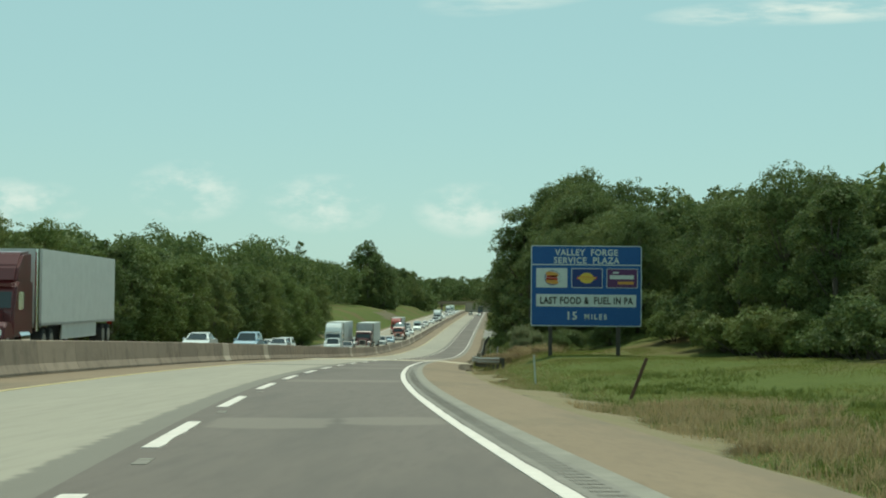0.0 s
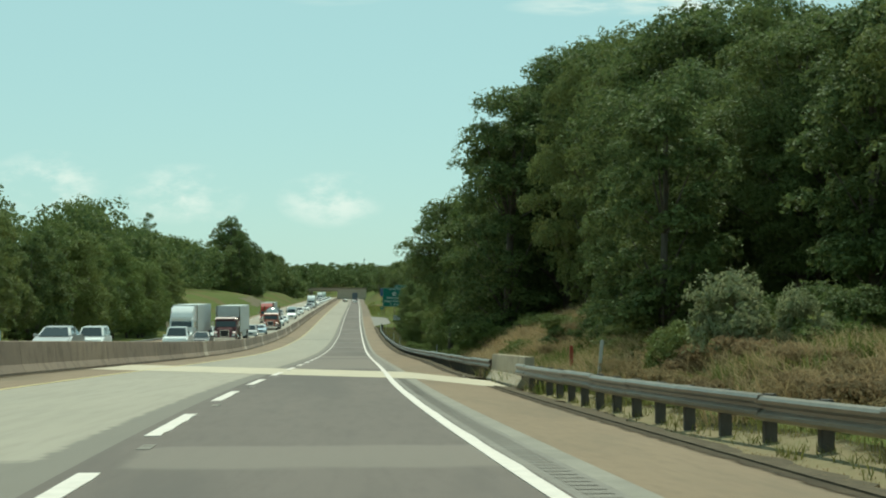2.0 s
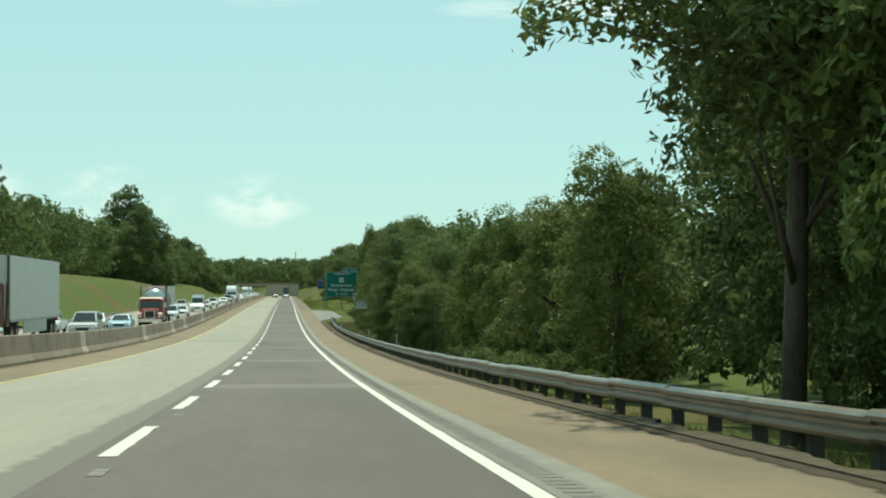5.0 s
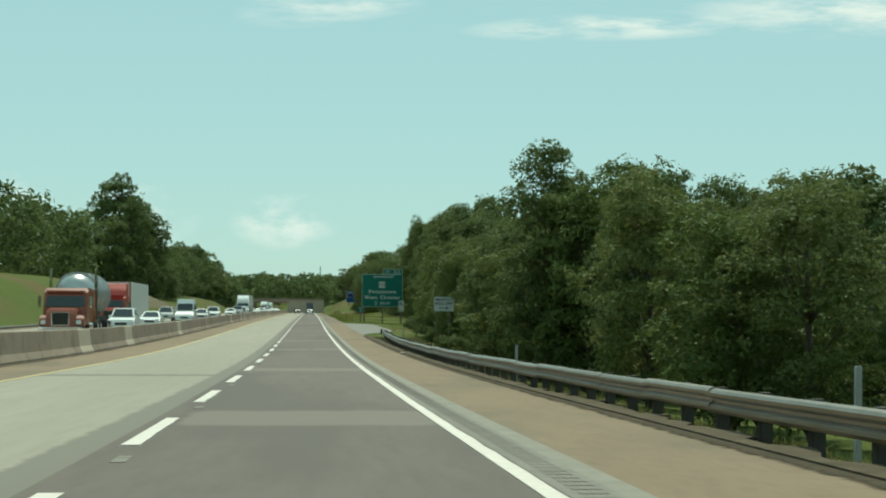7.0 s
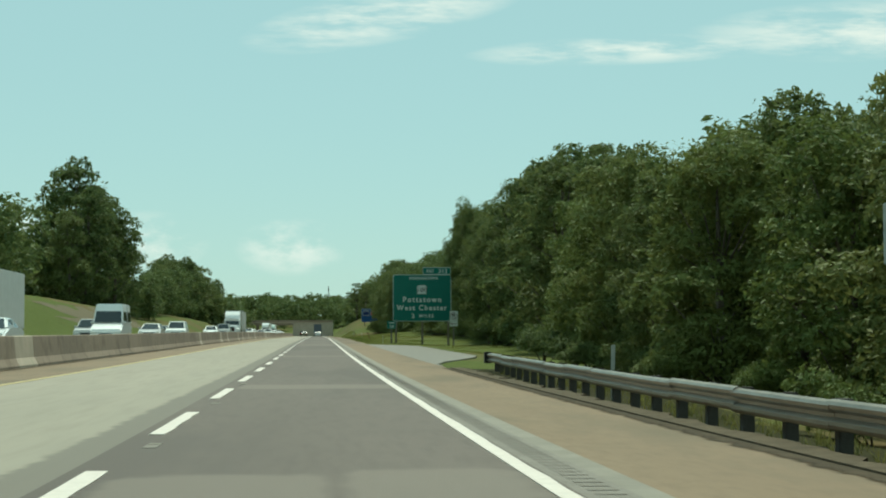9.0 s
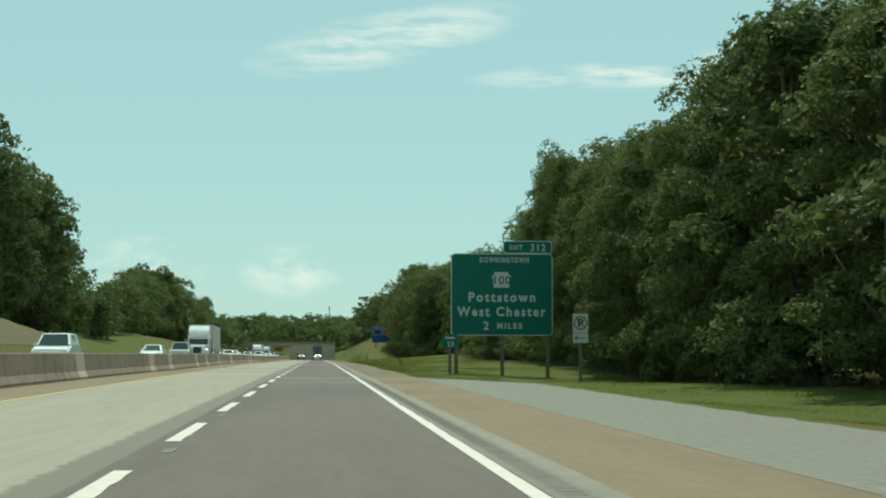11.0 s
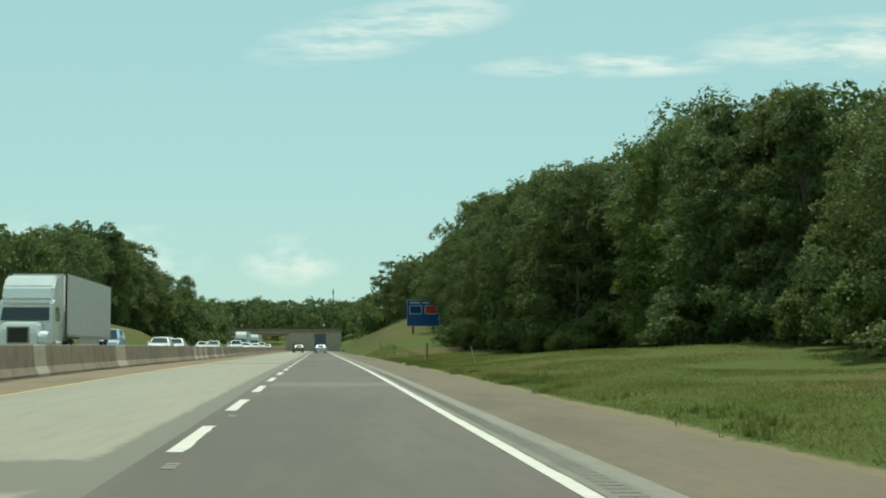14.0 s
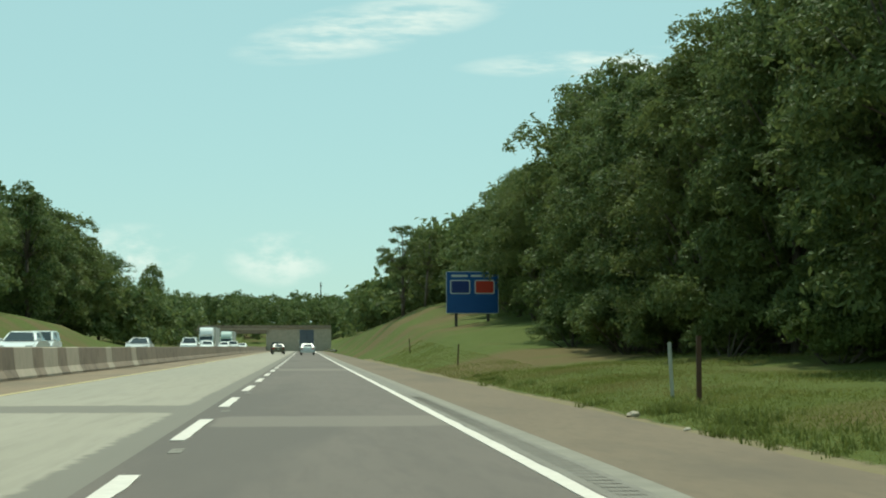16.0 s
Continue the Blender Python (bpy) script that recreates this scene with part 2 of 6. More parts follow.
# ---- materials ----
def material(name, colour, rough=0.7, metal=0.0, colour2=None, scale=3.0, amount=0.5, bump=0.0, bump_scale=40.0, coat=0.0, stretch=(1, 1, 1), island=0.0, spec=0.5, per_object=0.0, detail=5.0, third=None, third_scale=0.3, third_cut=(0.5, 0.65)):
    m = bpy.data.materials.new(name)
    m.use_nodes = True
    nt = m.node_tree
    N, L = nt.nodes, nt.links
    b = N["Principled BSDF"]
    b.inputs["Roughness"].default_value, b.inputs["Metallic"].default_value = rough, metal
    b.inputs["Coat Weight"].default_value = coat
    b.inputs["Specular IOR Level"].default_value = spec
    co = N.new("ShaderNodeTexCoord")
    mp = N.new("ShaderNodeMapping")
    mp.inputs["Scale"].default_value = stretch
    L.new(co.outputs["Object"], mp.inputs[0])

    def noise_at(sc, det=detail):
        n = N.new("ShaderNodeTexNoise")
        n.inputs["Scale"].default_value, n.inputs["Detail"].default_value, n.inputs["Roughness"].default_value = sc, det, 0.62
        L.new(mp.outputs[0], n.inputs["Vector"])
        return n.outputs[0]

    def blend(fac, a, c):
        x = N.new("ShaderNodeMix")
        x.data_type = "RGBA"
        for k, v in ((0, fac), (6, a), (7, c)):
            if isinstance(v, tuple):
                x.inputs[k].default_value = (*v, 1)
            elif isinstance(v, (int, float)):
                x.inputs[k].default_value = v
            else:
                L.new(v, x.inputs[k])
        return x.outputs[2]

    def ramp(v, lo, hi, to=1.0):
        r = N.new("ShaderNodeMapRange")
        L.new(v, r.inputs[0])
        r.inputs[1].default_value, r.inputs[2].default_value, r.inputs[4].default_value = lo, hi, to
        return r.outputs[0]

    col = colour
    if colour2:
        n1 = noise_at(scale)
        col = blend(ramp(n1, 0.5 - 0.3 * amount, 0.5 + 0.3 * amount), colour, colour2)
        fine = noise_at(scale * 9, 3.0)
        dark = tuple(c * 0.72 for c in colour)
        col = blend(ramp(fine, 0.45, 0.75, 0.5), col, dark)
    if third:
        col = blend(ramp(noise_at(third_scale), *third_cut), col, third)
    if per_object or island:
        src = N.new("ShaderNodeObjectInfo").outputs["Random"] if per_object else N.new("ShaderNodeNewGeometry").outputs["Random Per Island"]
        hs = N.new("ShaderNodeHueSaturation")
        k = per_object or island
        r = N.new("ShaderNodeMapRange")
        L.new(src, r.inputs[0])
        r.inputs[3].default_value, r.inputs[4].default_value = 1 - k, 1 + k
        L.new(r.outputs[0], hs.inputs["Value"])
        if isinstance(col, tuple):
            hs.inputs["Color"].default_value = (*col, 1)
        else:
            L.new(col, hs.inputs["Color"])
        col = hs.outputs[0]
    if isinstance(col, tuple):
        b.inputs["Base Color"].default_value = (*col, 1)
    else:
        L.new(col, b.inputs["Base Color"])
    if bump:
        bp = N.new("ShaderNodeBump")
        bp.inputs["Strength"].default_value, bp.inputs["Distance"].default_value = bump, 0.02
        L.new(noise_at(bump_scale), bp.inputs["Height"])
        L.new(bp.outputs[0], b.inputs["Normal"])
    return m


def feathered(m, left=0.15, right=0.15, ends=0.3, ragged=0.9, scale=2.5):
    """Let a worn band or stain fade out raggedly towards its edges."""
    N, L = m.node_tree.nodes, m.node_tree.links
    tc, sep = N.new("ShaderNodeTexCoord"), N.new("ShaderNodeSeparateXYZ")
    L.new(tc.outputs["UV"], sep.inputs[0])

    def edge(out, a, b):
        r = N.new("ShaderNodeMapRange")
        r.interpolation_type = "SMOOTHSTEP"
        L.new(out, r.inputs[0])
        r.inputs[1].default_value, r.inputs[2].default_value = a, b
        return r.outputs[0]

    def calc(op, a, b):
        q = N.new("ShaderNodeMath")
        q.operation = op
        for k, v in enumerate((a, b)):
            if isinstance(v, (int, float)):
                q.inputs[k].default_value = v
            else:
                L.new(v, q.inputs[k])
        return q.outputs[0]

    mask = None
    for out, a, b in ((0, 0, left), (0, 1, 1 - right), (1, 0, ends), (1, 1, 1 - ends)):
        if a == b:
            continue
        e = edge(sep.outputs[out], a, b)
        mask = e if mask is None else calc("MULTIPLY", mask, e)
    no = N.new("ShaderNodeTexNoise")
    no.inputs["Scale"].default_value, no.inputs["Detail"].default_value = scale, 5
    L.new(tc.outputs["Object"], no.inputs["Vector"])
    total = calc("ADD", mask, calc("MULTIPLY", calc("SUBTRACT", no.outputs[0], 0.5), ragged))
    alpha = calc("MULTIPLY", edge(total, 0.25, 0.8), edge(mask, 0.0, 0.15))
    L.new(alpha, N["Principled BSDF"].inputs["Alpha"])
    return m


def worn(m, colour, ragged=0.9, scale=2.0, most=0.85):
    """Mix a wear colour into a pavement where its mesh carries the attribute wear."""
    N, L = m.node_tree.nodes, m.node_tree.links
    base = N["Principled BSDF"].inputs["Base Color"]
    before = base.links[0].from_socket
    at, tc, no = N.new("ShaderNodeAttribute"), N.new("ShaderNodeTexCoord"), N.new("ShaderNodeTexNoise")
    at.attribute_name = "wear"
    no.inputs["Scale"].default_value, no.inputs["Detail"].default_value = scale, 6
    L.new(tc.outputs["Object"], no.inputs["Vector"])
    k = N.new("ShaderNodeMath")
    k.operation = "MULTIPLY_ADD"
    L.new(no.outputs[0], k.inputs[0])
    k.inputs[1].default_value, k.inputs[2].default_value = ragged, -ragged / 2
    s = N.new("ShaderNodeMath")
    L.new(at.outputs["Fac"], s.inputs[0])
    L.new(k.outputs[0], s.inputs[1])
    r = N.new("ShaderNodeMapRange")
    r.interpolation_type = "SMOOTHSTEP"
    L.new(s.outputs[0], r.inputs[0])
    r.inputs[1].default_value, r.inputs[2].default_value, r.inputs[4].default_value = 0.3, 0.75, most
    x = N.new("ShaderNodeMix")
    x.data_type = "RGBA"
    L.new(r.outputs[0], x.inputs[0])
    L.new(before, x.inputs[6])
    x.inputs[7].default_value = (*colour, 1)
    L.new(x.outputs[2], base)
    return m


def leaf_material(name, dark, light, yellow, mottle=0.0, gloss=0.16, dull=0.6, through_light=0.28):
    m = bpy.data.materials.new(name)
    m.use_nodes = True
    N, L = m.node_tree.nodes, m.node_tree.links
    b = N["Principled BSDF"]
    b.inputs["Roughness"].default_value = dull
    b.inputs["Specular IOR Level"].default_value = gloss
    oi, gi = N.new("ShaderNodeObjectInfo"), N.new("ShaderNodeNewGeometry")
    x = N.new("ShaderNodeMix")
    x.data_type = "RGBA"
    x.inputs[6].default_value, x.inputs[7].default_value = (*dark, 1), (*light, 1)
    L.new(gi.outputs["Random Per Island"], x.inputs[0])
    y = N.new("ShaderNodeMix")
    y.data_type = "RGBA"
    r = N.new("ShaderNodeMapRange")
    L.new(oi.outputs["Random"], r.inputs[0])
    r.inputs[1].default_value, r.inputs[2].default_value, r.inputs[4].default_value = 0.45, 1.0, 0.75
    L.new(r.outputs[0], y.inputs[0])
    L.new(x.outputs[2], y.inputs[6])
    y.inputs[7].default_value = (*yellow, 1)
    if mottle:  # patches of paler, drier growth
        tc, no, mr, z = N.new("ShaderNodeTexCoord"), N.new("ShaderNodeTexNoise"), N.new("ShaderNodeMapRange"), N.new("ShaderNodeMix")
        z.data_type = "RGBA"
        no.inputs["Scale"].default_value, no.inputs["Detail"].default_value = 0.35, 6
        L.new(tc.outputs["Object"], no.inputs["Vector"])
        L.new(no.outputs[0], mr.inputs[0])
        mr.inputs[1].default_value, mr.inputs[2].default_value, mr.inputs[4].default_value = 0.45, 0.7, mottle
        L.new(mr.outputs[0], z.inputs[0])
        L.new(x.outputs[2], z.inputs[6])
        z.inputs[7].default_value = (*yellow, 1)
        y = z
    L.new(y.outputs[2], b.inputs["Base Color"])
    tr = N.new("ShaderNodeBsdfTranslucent")
    L.new(y.outputs[2], tr.inputs[0])
    mx = N.new("ShaderNodeMixShader")
    mx.inputs[0].default_value = through_light
    L.new(b.outputs[0], mx.inputs[1])
    L.new(tr.outputs[0], mx.inputs[2])
    L.new(mx.outputs[0], N["Material Output"].inputs[0])
    return m


M = {}
M["asphalt"] = material("dark_worn_asphalt", (0.108, 0.081, 0.066), 0.82, colour2=(0.136, 0.103, 0.085), scale=0.6, amount=0.9, bump=0.25, bump_scale=60, stretch=(1, 0.12, 1), third=(0.092, 0.07, 0.058), third_scale=0.25, third_cut=(0.5, 0.6))
M["old_asphalt"] = material("pale_old_asphalt", (0.30, 0.258, 0.203), 0.85, colour2=(0.345, 0.298, 0.238), scale=0.5, amount=0.9, bump=0.25, bump_scale=60, stretch=(1, 0.06, 1), third=(0.255, 0.23, 0.183), third_scale=0.2, third_cut=(0.45, 0.8))
M["tan"] = material("tan_shoulder_asphalt", (0.21, 0.143, 0.087), 0.9, colour2=(0.245, 0.17, 0.105), scale=0.8, amount=0.8, bump=0.3, bump_scale=50, stretch=(1, 0.25, 1), third=(0.165, 0.12, 0.074), third_scale=0.35)
M["strip"] = material("grey_edge_asphalt", (0.19, 0.165, 0.14), 0.85, colour2=(0.235, 0.205, 0.175), scale=1.2, bump=0.3, bump_scale=60)
M["pale_band"] = material("pale_joint_band", (0.275, 0.243, 0.198), 0.85, colour2=(0.21, 0.185, 0.15), scale=1.5, bump=0.2)
M["slab"] = material("pale_bridge_concrete", (0.55, 0.46, 0.34), 0.85, colour2=(0.47, 0.40, 0.30), scale=0.8, bump=0.25, bump_scale=50)
M["gravel"] = material("grey_gravel", (0.27, 0.245, 0.215), 0.95, colour2=(0.19, 0.175, 0.155), scale=6, bump=0.8, bump_scale=30)
M["groove"] = material("milled_asphalt", (0.185, 0.16, 0.135), 0.9)
M["parapet"] = material("parapet_concrete", (0.46, 0.375, 0.27), 0.9, colour2=(0.35, 0.29, 0.21), scale=1.2, amount=1.2, bump=0.4, bump_scale=20, third=(0.25, 0.205, 0.15), third_scale=0.8)
M["white_paint"] = material("white_road_paint", (0.76, 0.66, 0.60), 0.6, colour2=(0.58, 0.5, 0.44), scale=5, amount=0.9)
M["yellow_paint"] = material("yellow_road_paint", (0.60, 0.44, 0.17), 0.6, colour2=(0.46, 0.36, 0.17), scale=4, amount=0.9)
M["concrete"] = material("barrier_concrete", (0.30, 0.225, 0.165), 0.9, colour2=(0.245, 0.185, 0.14), scale=1.6, amount=0.9, bump=0.4, bump_scale=20, per_object=0.14, third=(0.19, 0.14, 0.10), third_scale=0.9)
M["new_concrete"] = material("pale_concrete", (0.52, 0.42, 0.33), 0.9, colour2=(0.42, 0.35, 0.27), scale=1.4, bump=0.3, bump_scale=20)
M["grass"] = material("summer_grass", (0.066, 0.088, 0.018), 0.95, colour2=(0.13, 0.145, 0.038), scale=0.9, amount=1.5, bump=1.0, bump_scale=22, spec=0.1, third=(0.13, 0.10, 0.042), third_scale=0.06, third_cut=(0.5, 0.62))
M["steel"] = material("weathered_galvanised_steel", (0.30, 0.25, 0.195), 0.34, 0.5, colour2=(0.185, 0.15, 0.112), scale=2.5, amount=0.9, bump=0.1, third=(0.20, 0.165, 0.125), third_scale=0.9, per_object=0.12)
M["post"] = material("weathered_post", (0.075, 0.062, 0.052), 0.85, colour2=(0.11, 0.095, 0.08), scale=6, bump=0.3)
M["bark"] = material("grey_brown_bark", (0.10, 0.08, 0.06), 0.95, colour2=(0.16, 0.13, 0.10), scale=4, stretch=(3, 3, 0.6), bump=0.8, bump_scale=10)
M["leaf"] = leaf_material("leaves", (0.078, 0.11, 0.04), (0.19, 0.225, 0.078), (0.18, 0.2, 0.066), through_light=0.35)
M["leaf_light"] = leaf_material("bright_leaves", (0.115, 0.152, 0.042), (0.2, 0.235, 0.07), (0.22, 0.232, 0.08))
M["leaf_pale"] = leaf_material("pale_leaves", (0.19, 0.215, 0.1), (0.34, 0.345, 0.2), (0.36, 0.33, 0.2), through_light=0.5)
M["brush"] = leaf_material("dead_brown_brush", (0.2, 0.145, 0.082), (0.36, 0.265, 0.155), (0.25, 0.2, 0.1), gloss=0.08, dull=0.9, through_light=0.5)
M["dry"] = leaf_material("dry_grass", (0.27, 0.2, 0.105), (0.43, 0.33, 0.185), (0.25, 0.21, 0.1), gloss=0.1, dull=0.85, through_light=0.4)
M["blade"] = leaf_material("grass_blades", (0.10, 0.125, 0.03), (0.16, 0.18, 0.05), (0.2, 0.18, 0.06), gloss=0.1, dull=0.8, through_light=0.4)
M["turf"] = leaf_material("turf_blades", (0.135, 0.155, 0.036), (0.225, 0.24, 0.068), (0.29, 0.24, 0.105), mottle=0.7, gloss=0.06, dull=0.9, through_light=0.4)
M["sign_blue"] = material("blue_sign_sheeting", (0.008, 0.075, 0.27), 0.5, colour2=(0.012, 0.085, 0.29), scale=1.0)
M["sign_green"] = material("green_sign_sheeting", (0.0, 0.128, 0.098), 0.5, colour2=(0.002, 0.142, 0.108), scale=1.0)
M["sign_white"] = material("white_sign_sheeting", (0.62, 0.64, 0.62), 0.5, colour2=(0.55, 0.57, 0.55), scale=2.0)
M["sign_black"] = material("black_sign_paint", (0.02, 0.02, 0.02), 0.5)
M["sign_back"] = material("bare_aluminium", (0.5, 0.5, 0.5), 0.45, 0.8, colour2=(0.42, 0.42, 0.42), scale=3)
M["paint"] = {}
for key, c in (("white", (0.82, 0.82, 0.81)), ("silver", (0.5, 0.5, 0.5)), ("dark", (0.025, 0.025, 0.028)), ("maroon", (0.12, 0.02, 0.022)), ("red", (0.42, 0.035, 0.02)), ("blue", (0.05, 0.1, 0.25)), ("pale_blue", (0.42, 0.55, 0.66)), ("olive", (0.12, 0.11, 0.06)), ("green_white", (0.6, 0.68, 0.62)), ("brown_red", (0.3, 0.07, 0.035))):
    M["paint"][key] = material("car_paint_" + key, c, 0.33, 0.0, colour2=tuple(v * 0.93 for v in c), scale=2.0, coat=0.3)
M["car_glass"] = material("tinted_window_glass", (0.02, 0.025, 0.028), 0.06, spec=0.8)
M["tyre"] = material("tyre_rubber", (0.02, 0.02, 0.02), 0.85, colour2=(0.035, 0.033, 0.03), scale=8)
M["rim"] = material("alloy_rim", (0.55, 0.55, 0.55), 0.3, 0.9)
M["chrome"] = material("chrome", (0.75, 0.75, 0.75), 0.12, 1.0)
M["lamp"] = material("clear_lamp_lens", (0.8, 0.8, 0.78), 0.08, spec=0.8)
M["tail"] = material("red_lamp_lens", (0.35, 0.01, 0.01), 0.12, spec=0.8)
M["dark_trailer"] = material("dark_trailer_panels", (0.13, 0.15, 0.19), 0.5, colour2=(0.1, 0.115, 0.145), scale=0.8)
M["sign_red"] = material("dark_red_sign_sheeting", (0.10, 0.018, 0.02), 0.5)
M["black_trim"] = material("black_plastic_trim", (0.018, 0.018, 0.018), 0.5)
M["trailer"] = material("white_trailer_panel", (0.62, 0.62, 0.6), 0.45, colour2=(0.55, 0.55, 0.53), scale=1.5)
M["tank"] = material("brushed_tank_steel", (0.55, 0.55, 0.53), 0.3, 0.75, colour2=(0.45, 0.45, 0.44), scale=3, stretch=(1, 6, 1))
M["wood_post"] = material("grey_wood_post", (0.2, 0.18, 0.15), 0.9, colour2=(0.14, 0.12, 0.1), scale=6, stretch=(4, 4, 0.6), bump=0.4)
M["marker"] = material("pale_marker_plastic", (0.55, 0.54, 0.5), 0.6, colour2=(0.45, 0.44, 0.4), scale=4)
M["orange"] = material("orange_red_plastic", (0.33, 0.06, 0.03), 0.6)
M["logo_red"] = material("red_logo_paint", (0.5, 0.04, 0.02), 0.5)
M["logo_orange"] = material("orange_logo_paint", (0.6, 0.28, 0.05), 0.5)
M["logo_blue"] = material("deep_blue_logo_paint", (0.01, 0.03, 0.16), 0.5)
M["logo_yellow"] = material("yellow_logo_paint", (0.65, 0.45, 0.06), 0.5)
M["logo_purple"] = material("dark_purple_logo_paint", (0.09, 0.02, 0.10), 0.5)
M["rust"] = material("rusty_steel", (0.13, 0.06, 0.035), 0.8, colour2=(0.08, 0.045, 0.03), scale=5, bump=0.3)
# leaf litter whose colour also holds the shade of rail and trees
M["litter"] = material("shade_dark_leaf_litter", (0.036, 0.03, 0.018), 0.95, colour2=(0.055, 0.056, 0.022), scale=2.5, amount=0.9, bump=0.8, bump_scale=12, spec=0.04)
M["berm"] = material("dirty_asphalt_berm", (0.075, 0.06, 0.043), 0.95, colour2=(0.16, 0.126, 0.085), scale=3.0, amount=0.8, bump=1.0, bump_scale=14, spec=0.1)
M["clay"] = material("weedy_brown_clay", (0.15, 0.098, 0.052), 0.95, colour2=(0.075, 0.078, 0.028), scale=0.7, amount=1.4, bump=0.8, bump_scale=5)
M["earth"] = material("bare_brown_earth", (0.225, 0.16, 0.09), 0.95, colour2=(0.17, 0.15, 0.06), scale=1.2, amount=0.9, bump=0.8, bump_scale=6)


def strip(name, s0, s1, u0, u1, h, mat, step=4.0, thick=0.0, parent=None, uneven=0.0, uv=False):
    """A band of pavement along the road between u0 and u1."""
    n = max(2, int(round((s1 - s0) / step)) + 1)
    s = np.linspace(s0, s1, n)
    rng = np.random.default_rng(int(abs(s0 * 7 + u0 * 13)) + 1)
    far = (u1(s) if callable(u1) else u1) + uneven * rng.normal(size=n)
    lift = h if callable(h) else lambda s_, u_: h
    a, b = on(s, u0, lift(s, u0 + 0 * s)), on(s, far, lift(s, far))
    vs = np.concatenate([a, b])
    fs = [(i, n + i, n + i + 1, i + 1) for i in range(n - 1)]
    if thick:
        low = vs.copy()
        low[:, 2] -= thick
        vs = np.concatenate([vs, low])
        fs += [(n + i, 3 * n + i, 3 * n + i + 1, n + i + 1) for i in range(n - 1)] + [(i + 1, 2 * n + i + 1, 2 * n + i, i) for i in range(n - 1)]
        fs += [(0, 2 * n, 3 * n, n), (2 * n - 1, 4 * n - 1, 3 * n - 1, n - 1)]
    me = mesh(name, vs, fs, [mat])
    if uv:  # across 0 to 1, along 0 to 1
        i = np.array([l.vertex_index for l in me.loops])
        layer = me.uv_layers.new(name="across_along")
        layer.data.foreach_set("uv", np.stack([(i // n) % 2, (i % n) / (n - 1)], -1).astype(np.float32).ravel())
    return put(name, me, parent)
M["earth_edge"] = feathered(material("sandy_verge_earth", (0.225, 0.16, 0.09), 0.95, colour2=(0.17, 0.15, 0.06), scale=1.2, amount=0.9, bump=0.8, bump_scale=6), 0.0, 0.75, 0.0, 0.9, 1.8)
worn(M["asphalt"], (0.19, 0.153, 0.124), 0.6, 1.5, 0.68)
worn(M["old_asphalt"], (0.15, 0.128, 0.105), 1.1, 2.4)
M["tan_dark"] = material("dull_tan_shoulder_asphalt", (0.16, 0.113, 0.073), 0.9, colour2=(0.19, 0.136, 0.088), scale=0.8, amount=0.9, bump=0.3, bump_scale=50, stretch=(1, 0.25, 1), third=(0.125, 0.092, 0.062), third_scale=0.35)

# ---- ground ----
def build_ground():
    s = np.concatenate([np.arange(-160, 1000, 6.0), np.arange(1000, 1500, 25.0), [1700, 2100, 2800, 4200]])
    u = np.array([-2600, -1200, -600, -300, -200, -110, -80, -60, -50, -42, -38, -35, -33, -31, -29.5, -28, -26.7, -25.5, -24.5, -23.6, -23.5, -12, 0, 4.5,
                  4.6, 5.2, 6, 6.7, 7.5, 8.2, 9, 10, 11.2, 12.5, 14, 16, 19, 22, 28, 40, 60, 90, 150, 300, 600, 1200, 2600])
    S, U = np.meshgrid(s, u, indexing="ij")
    h = land(S, U)
    P = on(S, U, h)
    ns, nu = S.shape
    idx = np.arange(ns * nu).reshape(ns, nu)
    f = np.stack([idx[:-1, :-1], idx[:-1, 1:], idx[1:, 1:], idx[1:, :-1]], -1).reshape(-1, 4)
    me = mesh("ground", P.reshape(-1, 3), f.tolist(), [M["grass"]], smooth=True)
    tagged(put("ground", me), "grassy roadside ground with mown verges and banks", "ground", kind="structure")


build_ground()


def structure(ob, label, category):
    return tagged(ob, label, category, kind="structure")


LINE_R, LINE_L, DASH_L, PERIOD, PHASE = 1.885, -7.15, -1.725, 10.677, 19.8
S0, S1 = -55, 1290
# worn bands across the lanes: start and end along the road, the two sides
PALE = ((21, 24, -1.5, 0.1), (22, 24.4, 0.3, 1.8), (46, 49, -1.6, 1.8), (72.4, 75.6, -1.6, 1.9), (87, 90, -1.6, 1.9), (137, 174.2, -1.75, 1.9), (179.5, 192, -1.7, 1.95), (219.5, 222.5, -1.6, 1.9), (248, 251, -1.6, 1.9),
        (277, 281, -1.6, 1.9), (305, 308.5, -1.6, 1.9), (339, 342.5, -1.5, 0.2), (340, 343, 0.4, 1.8), (364, 367, -1.6, 1.9), (410, 412.5, -1.6, 1.9), (463.5, 466, -1.6, 1.9), (472.5, 476.5, -1.6, 1.9),
        (500.8, 503.4, -1.8, 1.95), (518, 521.5, -1.6, 1.9), (556, 560.5, -1.6, 1.9), (607.5, 611, -1.6, 1.9), (660, 668, -1.6, 1.9))
DARK = ((83.5, 88, -7.1, -2), (300, 301.5, -7.1, -2), (502.8, 505.2, -7.1, -2), (525, 528.5, -7.1, -2), (612.5, 616, -7.1, -2))


